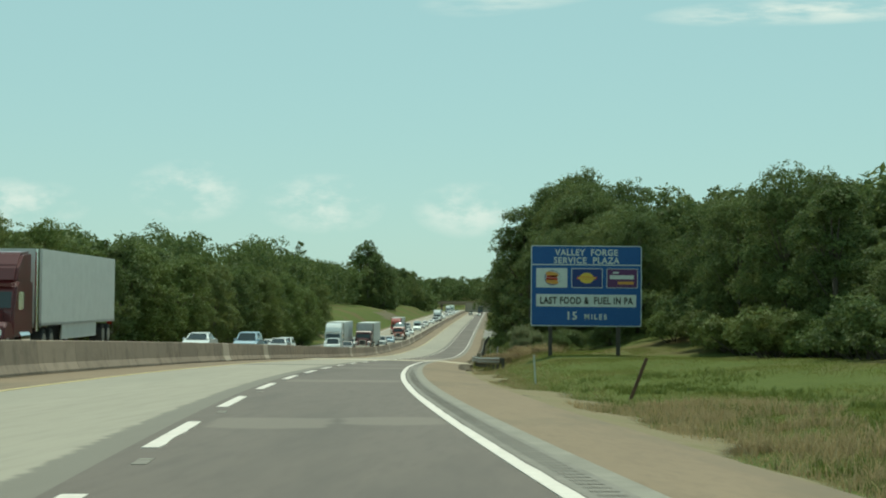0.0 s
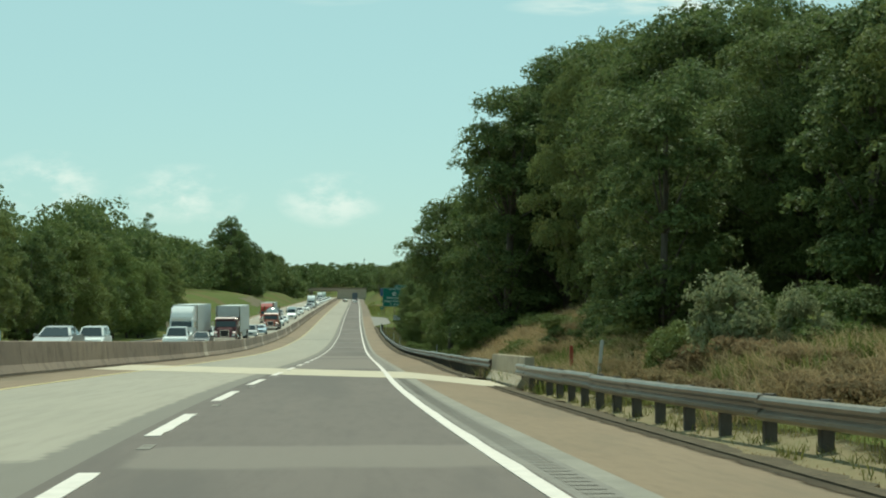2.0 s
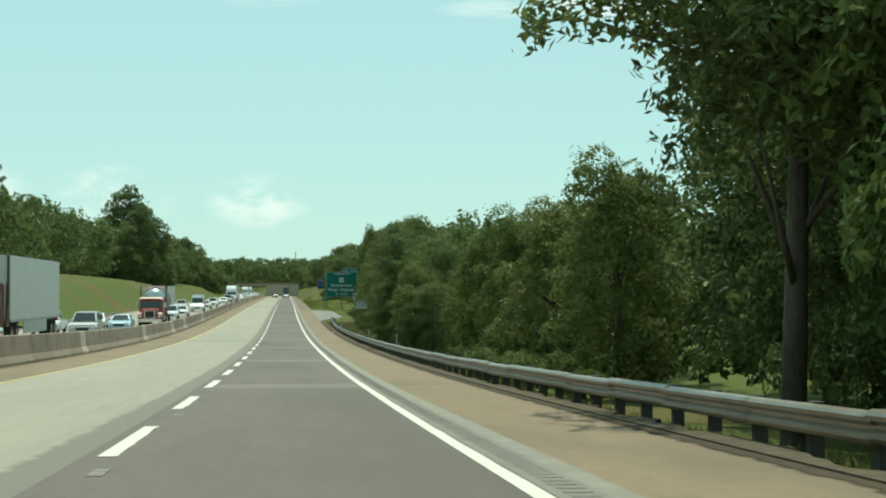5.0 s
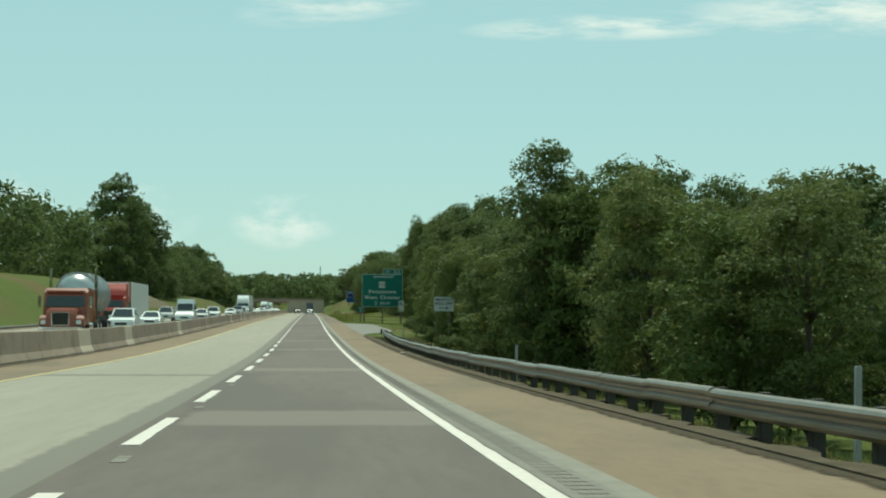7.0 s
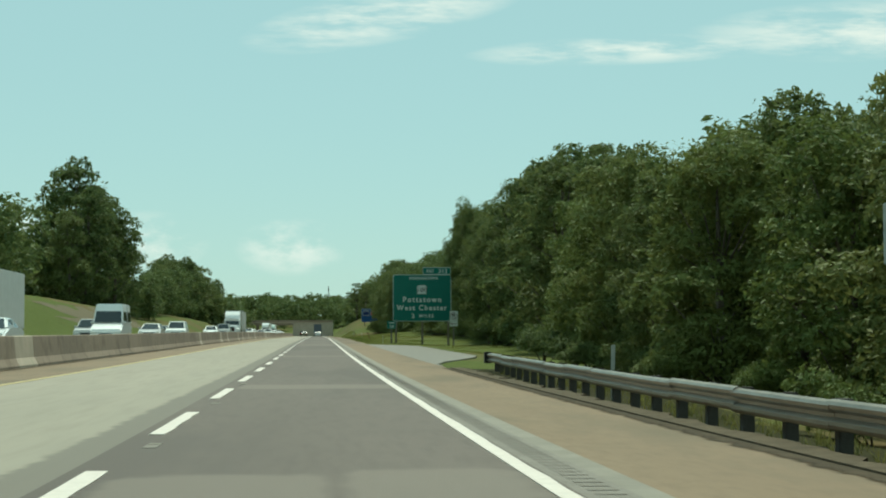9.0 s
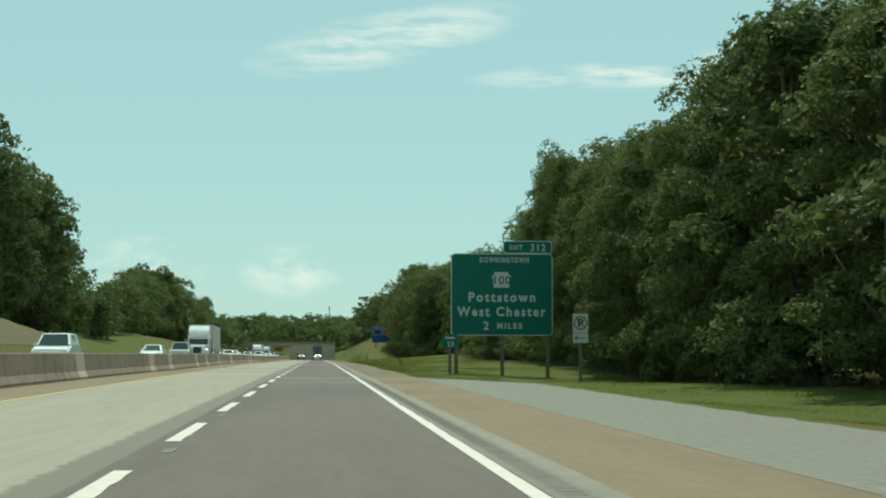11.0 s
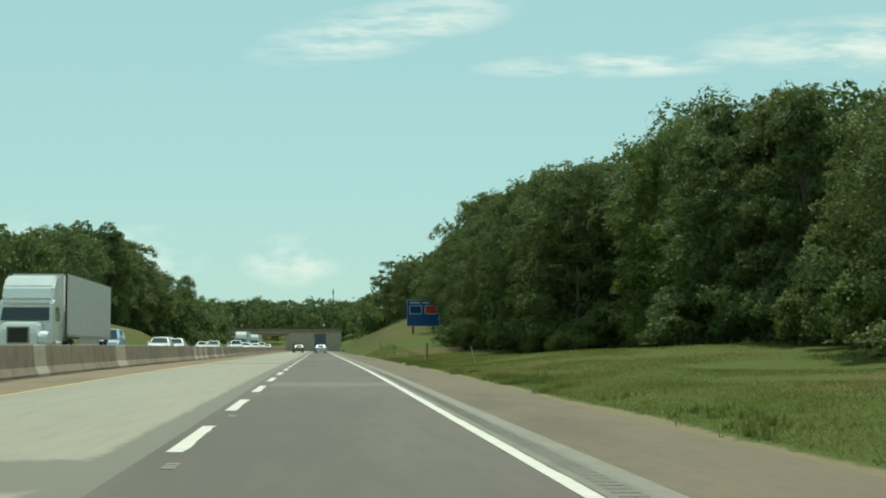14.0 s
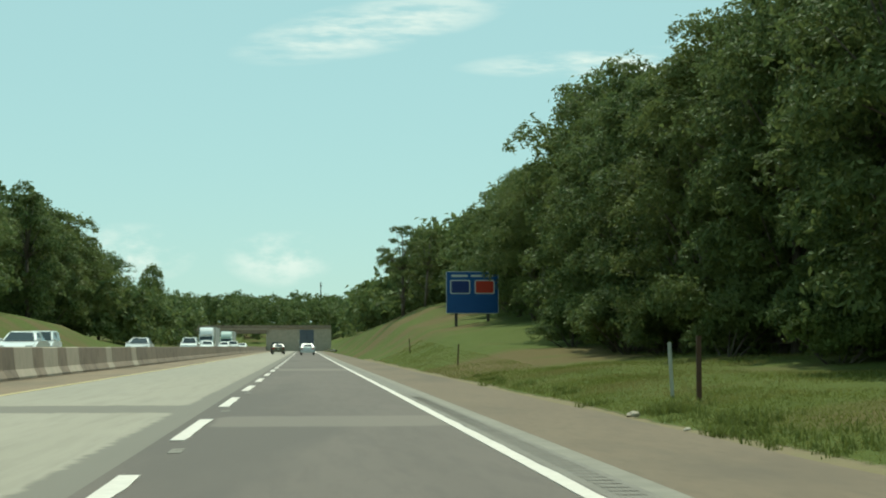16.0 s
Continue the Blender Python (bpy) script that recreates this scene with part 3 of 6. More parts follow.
def lane(name, u, mat, bands, seam=None):
    """A lane in short steps, with the wear of its bands and of the seam at its side."""
    s = np.concatenate([np.arange(S0, 700, 0.5), np.arange(700, S1 + 1, 5.0)])
    S, U = np.meshgrid(s, np.asarray(u, float), indexing="ij")
    w = np.zeros_like(S)
    for a, b, u0, u1 in bands:
        along = np.clip((S - a) / 0.9 + 0.5, 0, 1) * np.clip((b - S) / 0.9 + 0.5, 0, 1)
        across = np.clip((U - u0) / 0.3 + 0.5, 0, 1) * np.clip((u1 - U) / 0.3 + 0.5, 0, 1)
        w = np.maximum(w, along * across)
    if seam is not None:
        w = np.maximum(w, np.clip((U - seam) / 0.3, 0, 1))
    ns, nu = S.shape
    idx = np.arange(ns * nu).reshape(ns, nu)
    f = np.stack([idx[:-1, :-1], idx[:-1, 1:], idx[1:, 1:], idx[1:, :-1]], -1).reshape(-1, 4)
    me = mesh(name, on(S, U, 0.0).reshape(-1, 3), f.tolist(), [mat])
    me.attributes.new("wear", "FLOAT", "POINT").data.foreach_set("value", w.ravel().astype(np.float32))
    return put(name, me)


structure(lane("road_right_lane", [DASH_L - 0.25, -1.7, -1.4, -1.1, -0.5, 0, 0.25, 0.5, 1.1, 1.5, 1.8, LINE_R + 0.12], M["asphalt"], PALE), "dark worn asphalt right lane with paler bands", "road")
structure(lane("road_left_lane", [LINE_L - 0.1, -6.8, -5, -3.5, -2.75, -2.6, -2.45, -2.3, -2.15, DASH_L - 0.25], M["old_asphalt"], DARK, seam=-2.6), "pale old asphalt left lane with a dark ragged seam", "road")
structure(strip("shoulder_median", S0, S1, -10.35, LINE_L - 0.1, 0.0, M["tan"]), "tan asphalt shoulder along the median barrier", "road")
structure(strip("edge_strip", S0, S1, LINE_R + 0.12, 2.40, 0.0, M["strip"]), "grey edge strip with milled rumble grooves", "road")
structure(strip("joint_band", S0, S1, 2.40, 2.62, 0.0, M["pale_band"]), "pale joint band along the shoulder", "road")
structure(strip("shoulder", S0, 480, 2.62, 4.7, 0.0, M["tan"], thick=0.25, uneven=0.05), "tan asphalt shoulder", "road")
structure(strip("shoulder_dull", 480, S1, 2.62, 4.7, 0.0, M["tan_dark"], thick=0.25, uneven=0.05), "duller tan asphalt shoulder", "road")
structure(strip("road_opposite", S0, S1, -22.5, -10.35, 0.41, M["old_asphalt"], thick=0.55), "pale asphalt opposite carriageway", "road")
structure(strip("shoulder_opposite", S0, S1, -23.9, -22.5, 0.41, M["tan"], thick=0.55), "tan outer shoulder of the opposite carriageway", "road")


def skewed_slab(name, near, far, u0, u1, skew_near, skew_far, mat, h=0.006):
    """A slab whose two ends cross the lanes aslant."""
    u = np.unique(np.concatenate([np.linspace(u0, u1, 15), [2.62]]))
    f = np.concatenate([[-0.001], np.linspace(0, 1, 8), [1.001]])
    U, F = np.meshgrid(u, f, indexing="ij")
    S = (near - skew_near * U) * (1 - F) + (far - skew_far * U) * F
    S = S + np.where((F <= 0) | (F >= 1), 0.12 * np.sin(U * 5.1) * np.sin(U * 2.3), 0)
    n, k = U.shape
    idx = np.arange(n * k).reshape(n, k)
    fs = np.stack([idx[:-1, :-1], idx[1:, :-1], idx[1:, 1:], idx[:-1, 1:]], -1).reshape(-1, 4)
    return put(name, mesh(name, on(S, U, np.where((F < 0) | (F > 1), -0.004, h)).reshape(-1, 3), fs.tolist(), [mat]))


structure(skewed_slab("bridge_slab", 123.3, 134.0, -10.3, 5.2, 1.5, 1.7, M["slab"]), "pale concrete bridge slab set aslant across the lanes", "road")
structure(strip("pull_off", 388, 477, 4.66, lambda s: 4.7 + 3.7 * np.sin(np.clip((s - 388) / 26, 0, 1) * 1.5708) ** 2 * np.clip((477 - s) / 15, 0, 1), 0.004, M["gravel"], step=0.8, thick=0.2, uneven=0.07), "grey gravel emergency pull-off", "pavement")
structure(strip("edge_line_white", S0, S1, LINE_R - 0.08, LINE_R + 0.08, 0.010, M["white_paint"], step=1.0, thick=0.013, uneven=0.008), "solid white edge line", "road marking")
structure(strip("edge_line_yellow", S0, S1, LINE_L - 0.07, LINE_L + 0.07, 0.010, M["yellow_paint"], thick=0.013), "worn yellow edge line", "road marking")
structure(strip("edge_line_opposite", S0, S1, -22.4, -22.25, 0.420, M["white_paint"]), "solid white edge line", "road marking")

# lane dashes
lane_line = structure(new("lane_line"), "broken white lane line", "road marking")
for k in range(-6, 84):
    c = PHASE + k * PERIOD
    strip("dash", c - 2.75, c + 2.75, DASH_L - 0.095, DASH_L + 0.095, 0.010, M["white_paint"], step=0.6, parent=lane_line, uneven=0.01, thick=0.013)
    strip("marker_recess", c + 0.53 * PERIOD, c + 0.53 * PERIOD + 0.75, -1.66, -1.52, 0.006, M["strip"], step=0.4, parent=lane_line, thick=0.009)
    strip("reflector", c + 0.53 * PERIOD + 0.5, c + 0.53 * PERIOD + 0.65, -1.64, -1.54, 0.010, M["pale_band"], step=0.15, parent=lane_line, thick=0.02)

def grooves():
    n = 1900
    s = -6 + np.arange(n) * 0.33
    q = [on(s + ds, np.full(n, u), 0.004) for ds, u in ((0, 2.10), (0, 2.33), (0.11, 2.33), (0.11, 2.10))]
    v = np.stack(q, 1).reshape(-1, 3)
    structure(put("rumble_grooves", mesh("rumble_grooves", v, np.arange(4 * n).reshape(n, 4).tolist(), [M["groove"]])), "milled rumble grooves along the edge", "road")


grooves()
structure(strip("berm", 82, 117, 4.69, 5.12, 0.03, M["berm"], step=0.45, thick=0.3, uneven=0.1), "low dirty asphalt berm under the guard rail", "kerb")
structure(strip("berm_long", 127.5, 384, 4.69, 5.1, 0.03, M["berm"], step=0.45, thick=0.3, uneven=0.1), "low dirty asphalt berm under the guard rail", "kerb")
# litter and dirt behind the rail, with the shade there put into the colour
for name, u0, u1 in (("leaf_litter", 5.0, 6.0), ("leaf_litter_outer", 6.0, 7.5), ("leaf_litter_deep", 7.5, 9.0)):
    structure(strip(name, 176, 386, u0, u1, lambda s, u: land(s, u) + 0.015, M["litter"], step=3.0), "leaf litter behind the guard rail, darkened for shade", "ground")
for name, u0, u1 in (("earth_cut", -28.0, -26.6), ("earth_cut_upper", -30.6, -28.0)):
    structure(strip(name, 505, 604, u0, lambda s, u1=u1, u0=u0: u0 + (u1 - u0) * np.clip(np.minimum(s - 505, 604 - s) / 18, 0.05, 1), lambda s, u: land(s, u) + 0.03, M["clay"], step=3.0), "bare brown earth cutting in the bank", "ground")

# litter below the rail, coloured darker for the shade that falls on it
structure(strip("leaf_litter_near", 84, 176, 5.15, 6.5, lambda s, u: land(s, u) + 0.012, M["litter"], step=3.0), "leaf litter under the guard rail, darkened for shade", "ground")
# dark sheets that paint the deep shade under the gully's trees
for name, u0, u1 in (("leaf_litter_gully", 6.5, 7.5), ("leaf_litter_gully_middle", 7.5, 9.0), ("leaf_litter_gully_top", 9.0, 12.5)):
    structure(strip(name, 113, 136, u0, u1, lambda s, u: land(s, u) + 0.025, M["litter"], step=2.0), "dark ground under the trees by the bridge, shade put into its colour", "ground")
# tree shade on the bank, laid on as dark-coloured sheets
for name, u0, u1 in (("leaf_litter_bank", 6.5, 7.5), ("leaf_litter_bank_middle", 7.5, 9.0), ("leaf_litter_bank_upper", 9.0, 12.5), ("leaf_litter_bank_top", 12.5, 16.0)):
    structure(strip(name, 155, 184, u0, u1, lambda s, u: land(s, u) + 0.02, M["litter"], step=2.0), "dark ground on the bank, tree shade put into its colour", "ground")
M["dirt_edge"] = feathered(material("dark_dirt_on_asphalt", (0.055, 0.044, 0.032), 0.95, colour2=(0.11, 0.083, 0.055), scale=2.0, amount=0.9, bump=0.6, bump_scale=20, spec=0.1), 0.85, 0.0, 0.0, 1.3, 2.2)
for a, b in ((82, 117), (127.5, 384)):
    structure(strip("shoulder_dirt", a, b, 4.25, 4.72, 0.008, M["dirt_edge"], step=1.0, uv=True), "dark dirt washed against the berm", "ground")
# narrow dark brown strip beside the barrier's foot
structure(strip("median_dirt", S0, S1, -10.02, -9.72, 0.008, M["berm"], step=2.0, uneven=0.05), "dark brown strip along the foot of the median barrier", "ground")
# bare earth and dry turf beside the pavement
structure(strip("bare_verge", -50, 84, 4.6, lambda s: 6.0 + 0.5 * np.sin(s * 0.31) + 0.35 * np.sin(s * 0.83) + 1.5 * np.exp(-((s - 39) / 11) ** 2), lambda s, u: land(s, u) + 0.012, M["earth_edge"], step=1.0, uv=True), "bare sandy earth beside the shoulder", "ground")
structure(strip("bare_rail_edge", 83, 118, 5.08, lambda s: 6.6 + 0.3 * np.sin(s * 0.7), lambda s, u: land(s, u) + 0.03, M["earth_edge"], step=1.0, uv=True), "bare sandy earth under the guard rail", "ground")
structure(strip("bare_edge", 486, 720, 4.6, lambda s: 5.15 + 0.1 * np.sin(s * 0.4), lambda s, u: land(s, u) + 0.012, M["earth_edge"], step=1.2, uv=True), "bare sandy earth beside the shoulder", "ground")


# ---- median barrier: precast lengths, tapered foot and upright top ----
def barrier_profile(base, top_w, foot_w, height):
    return [(-foot_w, 0), (-foot_w, base), (-foot_w * 0.58, base + 0.26), (-top_w, height - 0.03), (-top_w + 0.03, height), (top_w - 0.03, height), (top_w, height - 0.03), (foot_w * 0.58, base + 0.26), (foot_w, base), (foot_w, 0)]


def extruded(name, profile, s0, s1, u, mat, n=2, h=0.0):
    """A cross-section of (u, h) points carried along the road."""
    s = np.linspace(s0, s1, n)
    k = len(profile)
    vs = np.concatenate([on(s_, u + np.array([p[0] for p in profile]), h + np.array([p[1] for p in profile])) for s_ in s])
    fs = [(i * k + j, i * k + (j + 1) % k, (i + 1) * k + (j + 1) % k, (i + 1) * k + j) for i in range(n - 1) for j in range(k)]
    fs += [tuple(range(k))[::-1], tuple((n - 1) * k + j for j in range(k))]
    return mesh(name, vs, fs, [mat])


BAR_U, BAR_H = -10.35, 1.12
median_barrier = structure(new("median_barrier"), "weathered concrete median barrier in precast lengths", "barrier")
rng = random.Random(4)
prof = barrier_profile(0.08, 0.11, 0.33, BAR_H)
k, s = 0, -50.0
pale_at = {int((v + 50) // 6.1) for v in (98, 118, 190, 236, 262, 300, 333, 352, 385, 470, 500, 512, 540, 552, 571, 596, 640, 646, 652, 664, 678)}
while s < 1100:
    e = s + 6.1
    if k in pale_at:
        cut = rng.uniform(2.0, 4.2)
        put("segment", extruded("segment", prof, s, e - cut - 0.01, BAR_U, M["concrete"]), median_barrier)
        put("segment", extruded("segment", prof, e - cut, e - 0.025, BAR_U, M["new_concrete"]), median_barrier, None, "paler newer concrete length")
    else:
        put("segment", extruded("segment", prof, s, e - 0.025, BAR_U, M["concrete"]), median_barrier)
    s, k = e, k + 1

# concrete parapet on the bridge slab
parapet = tagged(new("parapet"), "short pale concrete parapet at the bridge slab", "barrier")
par_prof = [(-0.32, 0), (-0.32, 0.07), (-0.14, 0.33), (-0.1, 0.86), (0.16, 0.86), (0.16, 0)]
for a, b in ((116.8, 122.0), (122.03, 127.6)):
    put("segment", extruded("segment", par_prof, a, b, 5.62, M["parapet"]), parapet)


# ---- guard rails ----
def w_profile(x=0.0, z=0.34):
    pts = [(0.0, -0.155), (-0.06, -0.135), (-0.08, -0.10), (-0.075, -0.06), (-0.015, -0.02), (-0.015, 0.02), (-0.075, 0.06), (-0.08, 0.10), (-0.06, 0.135), (0.0, 0.155)]
    back = [(a + 0.006, b * 0.985) for a, b in pts[::-1]]
    return [(x + a, z + b) for a, b in pts + back]


def guard_rail(name, s0, s1, u_of, label, step=3.81, flip=1, posts=1.905, z=0.36, lift=0.7):
    rail = tagged(new(name), label, "guard rail")
    s = s0
    i = 0
    while s < s1 - 0.5:
        e = min(s + step, s1)
        n = 3
        ss = np.linspace(s, e + 0.12, n)
        pr = w_profile(0, z + 0.012 * math.sin(i * 2.3) + lift * float(bank(s, 5.3)))
        kk = len(pr)
        vs = np.concatenate([on(q, u_of(q) + flip * (np.array([p[0] for p in pr]) - 0.004 * (i % 2)), np.array([p[1] for p in pr])) for q in ss])
        fs = [(a * kk + j, a * kk + (j + 1) % kk, (a + 1) * kk + (j + 1) % kk, (a + 1) * kk + j) for a in range(n - 1) for j in range(kk)]
        fs += [tuple(range(kk))[::-1], tuple((n - 1) * kk + j for j in range(kk))]
        put("beam", mesh("beam", vs, fs, [M["steel"]]), rail)
        s, i = e, i + 1
    n = int((s1 - s0) / posts)
    bm = bmesh.new()
    box(bm, 0.10, 0.25, -0.08, 0.08, -0.75, z + 0.15, bevel=0.012)
    box(bm, 0.0, 0.10, -0.06, 0.06, z - 0.14, z + 0.14)
    me = finish(bm, M["post"], "post")
    for j in range(n + 1):
        q = s0 + 0.3 + j * posts
        put("post", me, rail, stand(q, u_of(q), lift * float(bank(q, 5.3)), 0 if flip > 0 else 180))
    return rail


def rail_near(s):
    return 5.35 + 1.15 * np.clip((100 - s) / 20, 0, 1) ** 2


def rail_long(s):
    return 5.2 + 0.85 * np.clip((s - 340) / 44, 0, 1) ** 1.5 + 0.25 * np.clip((150 - s) / 20, 0, 1)


guard_rail("guard_rail", 80.5, 116.9, rail_near, "galvanised steel guard rail leading to the concrete parapet")
guard_rail("guard_rail", 127.5, 384.0, rail_long, "long weathered galvanised guard rail with steel posts")
guard_rail("guard_rail", 240.0, 420.0, lambda s: -24.0 + 0 * s, "galvanised guard rail beside the opposite carriageway", flip=-1, z=0.5, lift=0.0)

guard_rail("guard_rail", 860.0, 1000.0, lambda s: 5.0 + 0 * s, "galvanised guard rail far along the shoulder", lift=0.0)

# buffer end of the long rail
rail_end = tagged(put("rail_terminal", finish(boxes((-0.12, 0.14, -0.05, 0.3, 0.16, 0.56), bevel=0.03), M["black_trim"], "rail_terminal")), "dark end piece of the guard rail", "guard rail")
rail_end.matrix_world = stand(384.1, 6.0)


# ---- trees and shrubs ----
def leaf_cloud(rng, lobes, count, size, fill=0.15, droop=0.0, twigs=44):
    """Small folded leaf sprays, gathered on twigs over the shells of the lobes (x, y, z, rx, rz). Returns vertices and faces."""
    w = np.array([l[3] * l[3] for l in lobes])
    pick = rng.choice(len(lobes), count, p=w / w.sum())
    L = np.array(lobes)[pick]
    twig = rng.normal(size=(len(lobes), twigs, 3))
    twig /= np.linalg.norm(twig, axis=2)[:, :, None]
    which = rng.integers(0, twigs, count)
    d = twig[pick, which] + rng.normal(size=(count, 3)) * 0.15
    d /= np.linalg.norm(d, axis=1)[:, None]
    d[:, 2] = np.where(d[:, 2] < -0.35, -d[:, 2] * 0.6, d[:, 2])
    r = np.where(rng.random(count) < fill, rng.uniform(0.35, 0.85, count), rng.uniform(0.9, 1.06, count)) * rng.uniform(0.84, 1.14, (len(lobes), twigs))[pick, which]
    # uneven shells: a few waves over each lobe
    r *= 1 + 0.14 * np.sin(5 * d[:, 0] + 3 * L[:, 0]) * np.sin(4 * d[:, 2] + 2 * L[:, 1]) + 0.1 * np.sin(9 * d[:, 1] + L[:, 2])
    c = L[:, :3] + d * np.stack([L[:, 3], L[:, 3], L[:, 4]], -1) * r[:, None]
    c[:, 2] -= droop * (1 - d[:, 2]) * rng.random(count)
    nrm = d + rng.normal(size=(count, 3)) * 0.75
    nrm[:, 2] += 0.35
    nrm /= np.linalg.norm(nrm, axis=1)[:, None]
    t = np.cross(nrm, rng.normal(size=(count, 3)))
    t /= np.linalg.norm(t, axis=1)[:, None]
    b = np.cross(nrm, t)
    sz = size * rng.uniform(0.55, 1.35, count)[:, None]
    v = np.stack([c - t * sz, c + b * sz * 0.42 + nrm * sz * 0.12, c + t * sz, c - b * sz * 0.42 + nrm * sz * 0.12], 1).reshape(-1, 3)
    i = np.arange(count) * 4
    f = np.concatenate([np.stack([i, i + 1, i + 2], -1), np.stack([i, i + 2, i + 3], -1)])
    return v, f


def limb(bm, p, q, r0, r1):
    cyl(bm, p, q, r0, r1, 7)


def tree_kind(seed, h, spread, count, size, clear=0.25, lobes=26, mat="leaf", conical=False, sparse=False):
    """One tree: a tapered trunk with limbs, and a crown of leaf sprays. Built far below ground is avoided: it stands at the origin."""
    rng = np.random.default_rng(seed)
    rd = random.Random(seed)
    bm = bmesh.new()
    lean = (rd.uniform(-0.3, 0.3), rd.uniform(-0.3, 0.3))
    mid, top = Vector((lean[0], lean[1], h * 0.45)), Vector((lean[0] * 2, lean[1] * 2, h * 0.86))
    r0 = 0.013 * h + 0.05
    limb(bm, (0, 0, -0.6), mid, r0, r0 * 0.65)
    limb(bm, mid, top, r0 * 0.65, r0 * 0.15)
    L = []
    for i in range(lobes):
        f = (i + 0.5) / lobes
        z = h * (clear + (1 - clear) * (0.08 + 0.84 * f))
        if conical:
            rad = spread * (1.0 - f) * 0.9 + 0.25
        else:
            rad = spread * math.sin(math.pi * min(0.97, 0.16 + 0.78 * f)) ** 0.75
        a = i * 2.399 + rd.uniform(-0.5, 0.5)
        q = rad * rd.uniform(0.35, 0.85)
        c = Vector((math.cos(a) * q + lean[0] * 1.5 * f, math.sin(a) * q + lean[1] * 1.5 * f, z + rd.uniform(-0.04, 0.04) * h))
        rr = spread * rd.uniform(0.2, 0.4) * (0.75 if conical else 1.0) * (0.7 if sparse else 1)
        L.append((c.x, c.y, c.z, rr, rr * rd.uniform(0.6, 0.95)))
        if i % 2 == 0:
            start = Vector((0, 0, 0)).lerp(mid, 1.0) if z > h * 0.5 else Vector((lean[0] * 0.5, lean[1] * 0.5, max(0.4, z - 0.22 * h)))
            limb(bm, start, c, r0 * 0.32, r0 * 0.07)
    v, f = leaf_cloud(rng, L, count, size, droop=0.25)
    return finish(bm, M["bark"], "trunk", True), mesh("crown", v, f.tolist(), [M[mat]])


# each kind once, then copied: broad, tall, narrow, bushy, thin, pointed
KINDS = {
    "broad": (tree_kind(11, 15, 5.2, 26000, 0.145, clear=0.10, lobes=44), "broad-crowned deciduous tree in full dark green leaf"),
    "broad_b": (tree_kind(12, 15, 4.8, 24000, 0.145, clear=0.02, lobes=44), "dense deciduous tree leafed almost to the ground"),
    "tall": (tree_kind(13, 18, 4.2, 26000, 0.145, clear=0.08, lobes=50), "tall deciduous tree in full summer leaf"),
    "vine": (tree_kind(14, 14, 3.4, 24000, 0.135, clear=-0.04, lobes=46), "tree overgrown with hanging vines"),
    "open": (tree_kind(21, 16, 5.0, 36000, 0.13, clear=0.36, lobes=46), "spreading tree with its bare trunk and limbs showing"),
    "thin": (tree_kind(15, 15, 3.6, 12000, 0.115, clear=0.22, lobes=30, sparse=True), "thinly leafed tree with sky showing between its limbs"),
    "light": (tree_kind(16, 10, 3.6, 20000, 0.12, clear=0.0, lobes=36, mat="leaf_light"), "young tree with light green leaves"),
    "mid": (tree_kind(22, 15, 4.8, 12000, 0.215, clear=0.0, lobes=38), "dense deciduous tree in summer leaf"),
    "mid_b": (tree_kind(23, 15, 3.9, 11000, 0.205, clear=-0.03, lobes=38), "leafy tree overgrown down to the ground"),
}
KINDS["near_a"] = (tree_kind(13, 18, 4.2, 42000, 0.115, clear=0.02, lobes=60), "tall deciduous tree in full summer leaf")
KINDS["near_b"] = (tree_kind(14, 14, 3.4, 38000, 0.105, clear=-0.05, lobes=56), "tree overgrown with hanging vines")
KINDS["near_c"] = (tree_kind(12, 15, 4.8, 42000, 0.115, clear=0.0, lobes=54), "dense deciduous tree leafed almost to the ground")
FULL = {k: float(np.percentile([v.co.z for v in m[0][1].vertices], 96)) for k, m in KINDS.items()}


def shrub_kind(seed, r, h, count, size, mat):
    rng = np.random.default_rng(seed)
    rd = random.Random(seed)
    L = [(rd.uniform(-r, r) * 0.7, rd.uniform(-r, r) * 0.7, h * rd.uniform(0.2, 0.75), r * rd.uniform(0.3, 0.5), h * rd.uniform(0.2, 0.32)) for _ in range(12)]
    bm = bmesh.new()
    for l in L[:6]:
        limb(bm, (0, 0, -0.3), l[:3], 0.04, 0.012)
    v, f = leaf_cloud(rng, L, count, size, fill=0.3)
    return finish(bm, M["bark"], "stem", True), mesh("foliage", v, f.tolist(), [M[mat]])


SHRUBS = {
    "pale": (shrub_kind(34, 1.5, 2.6, 7500, 0.08, "leaf_pale"), "tall pale-leafed bush behind the guard rail"),
    "brush": (shrub_kind(35, 1.7, 1.3, 5200, 0.075, "brush"), "low brown dead brush on the bank"),
    "bramble": (shrub_kind(33, 1.9, 1.5, 4200, 0.085, "leaf_light"), "low bramble thicket on the dry bank"),
    "shrub": (shrub_kind(31, 1.6, 2.2, 8500, 0.075, "leaf"), "rounded green roadside shrub"),
    "bright": (shrub_kind(32, 1.5, 2.0, 8500, 0.072, "leaf_light"), "light green leafy shrub beside the road"),
}


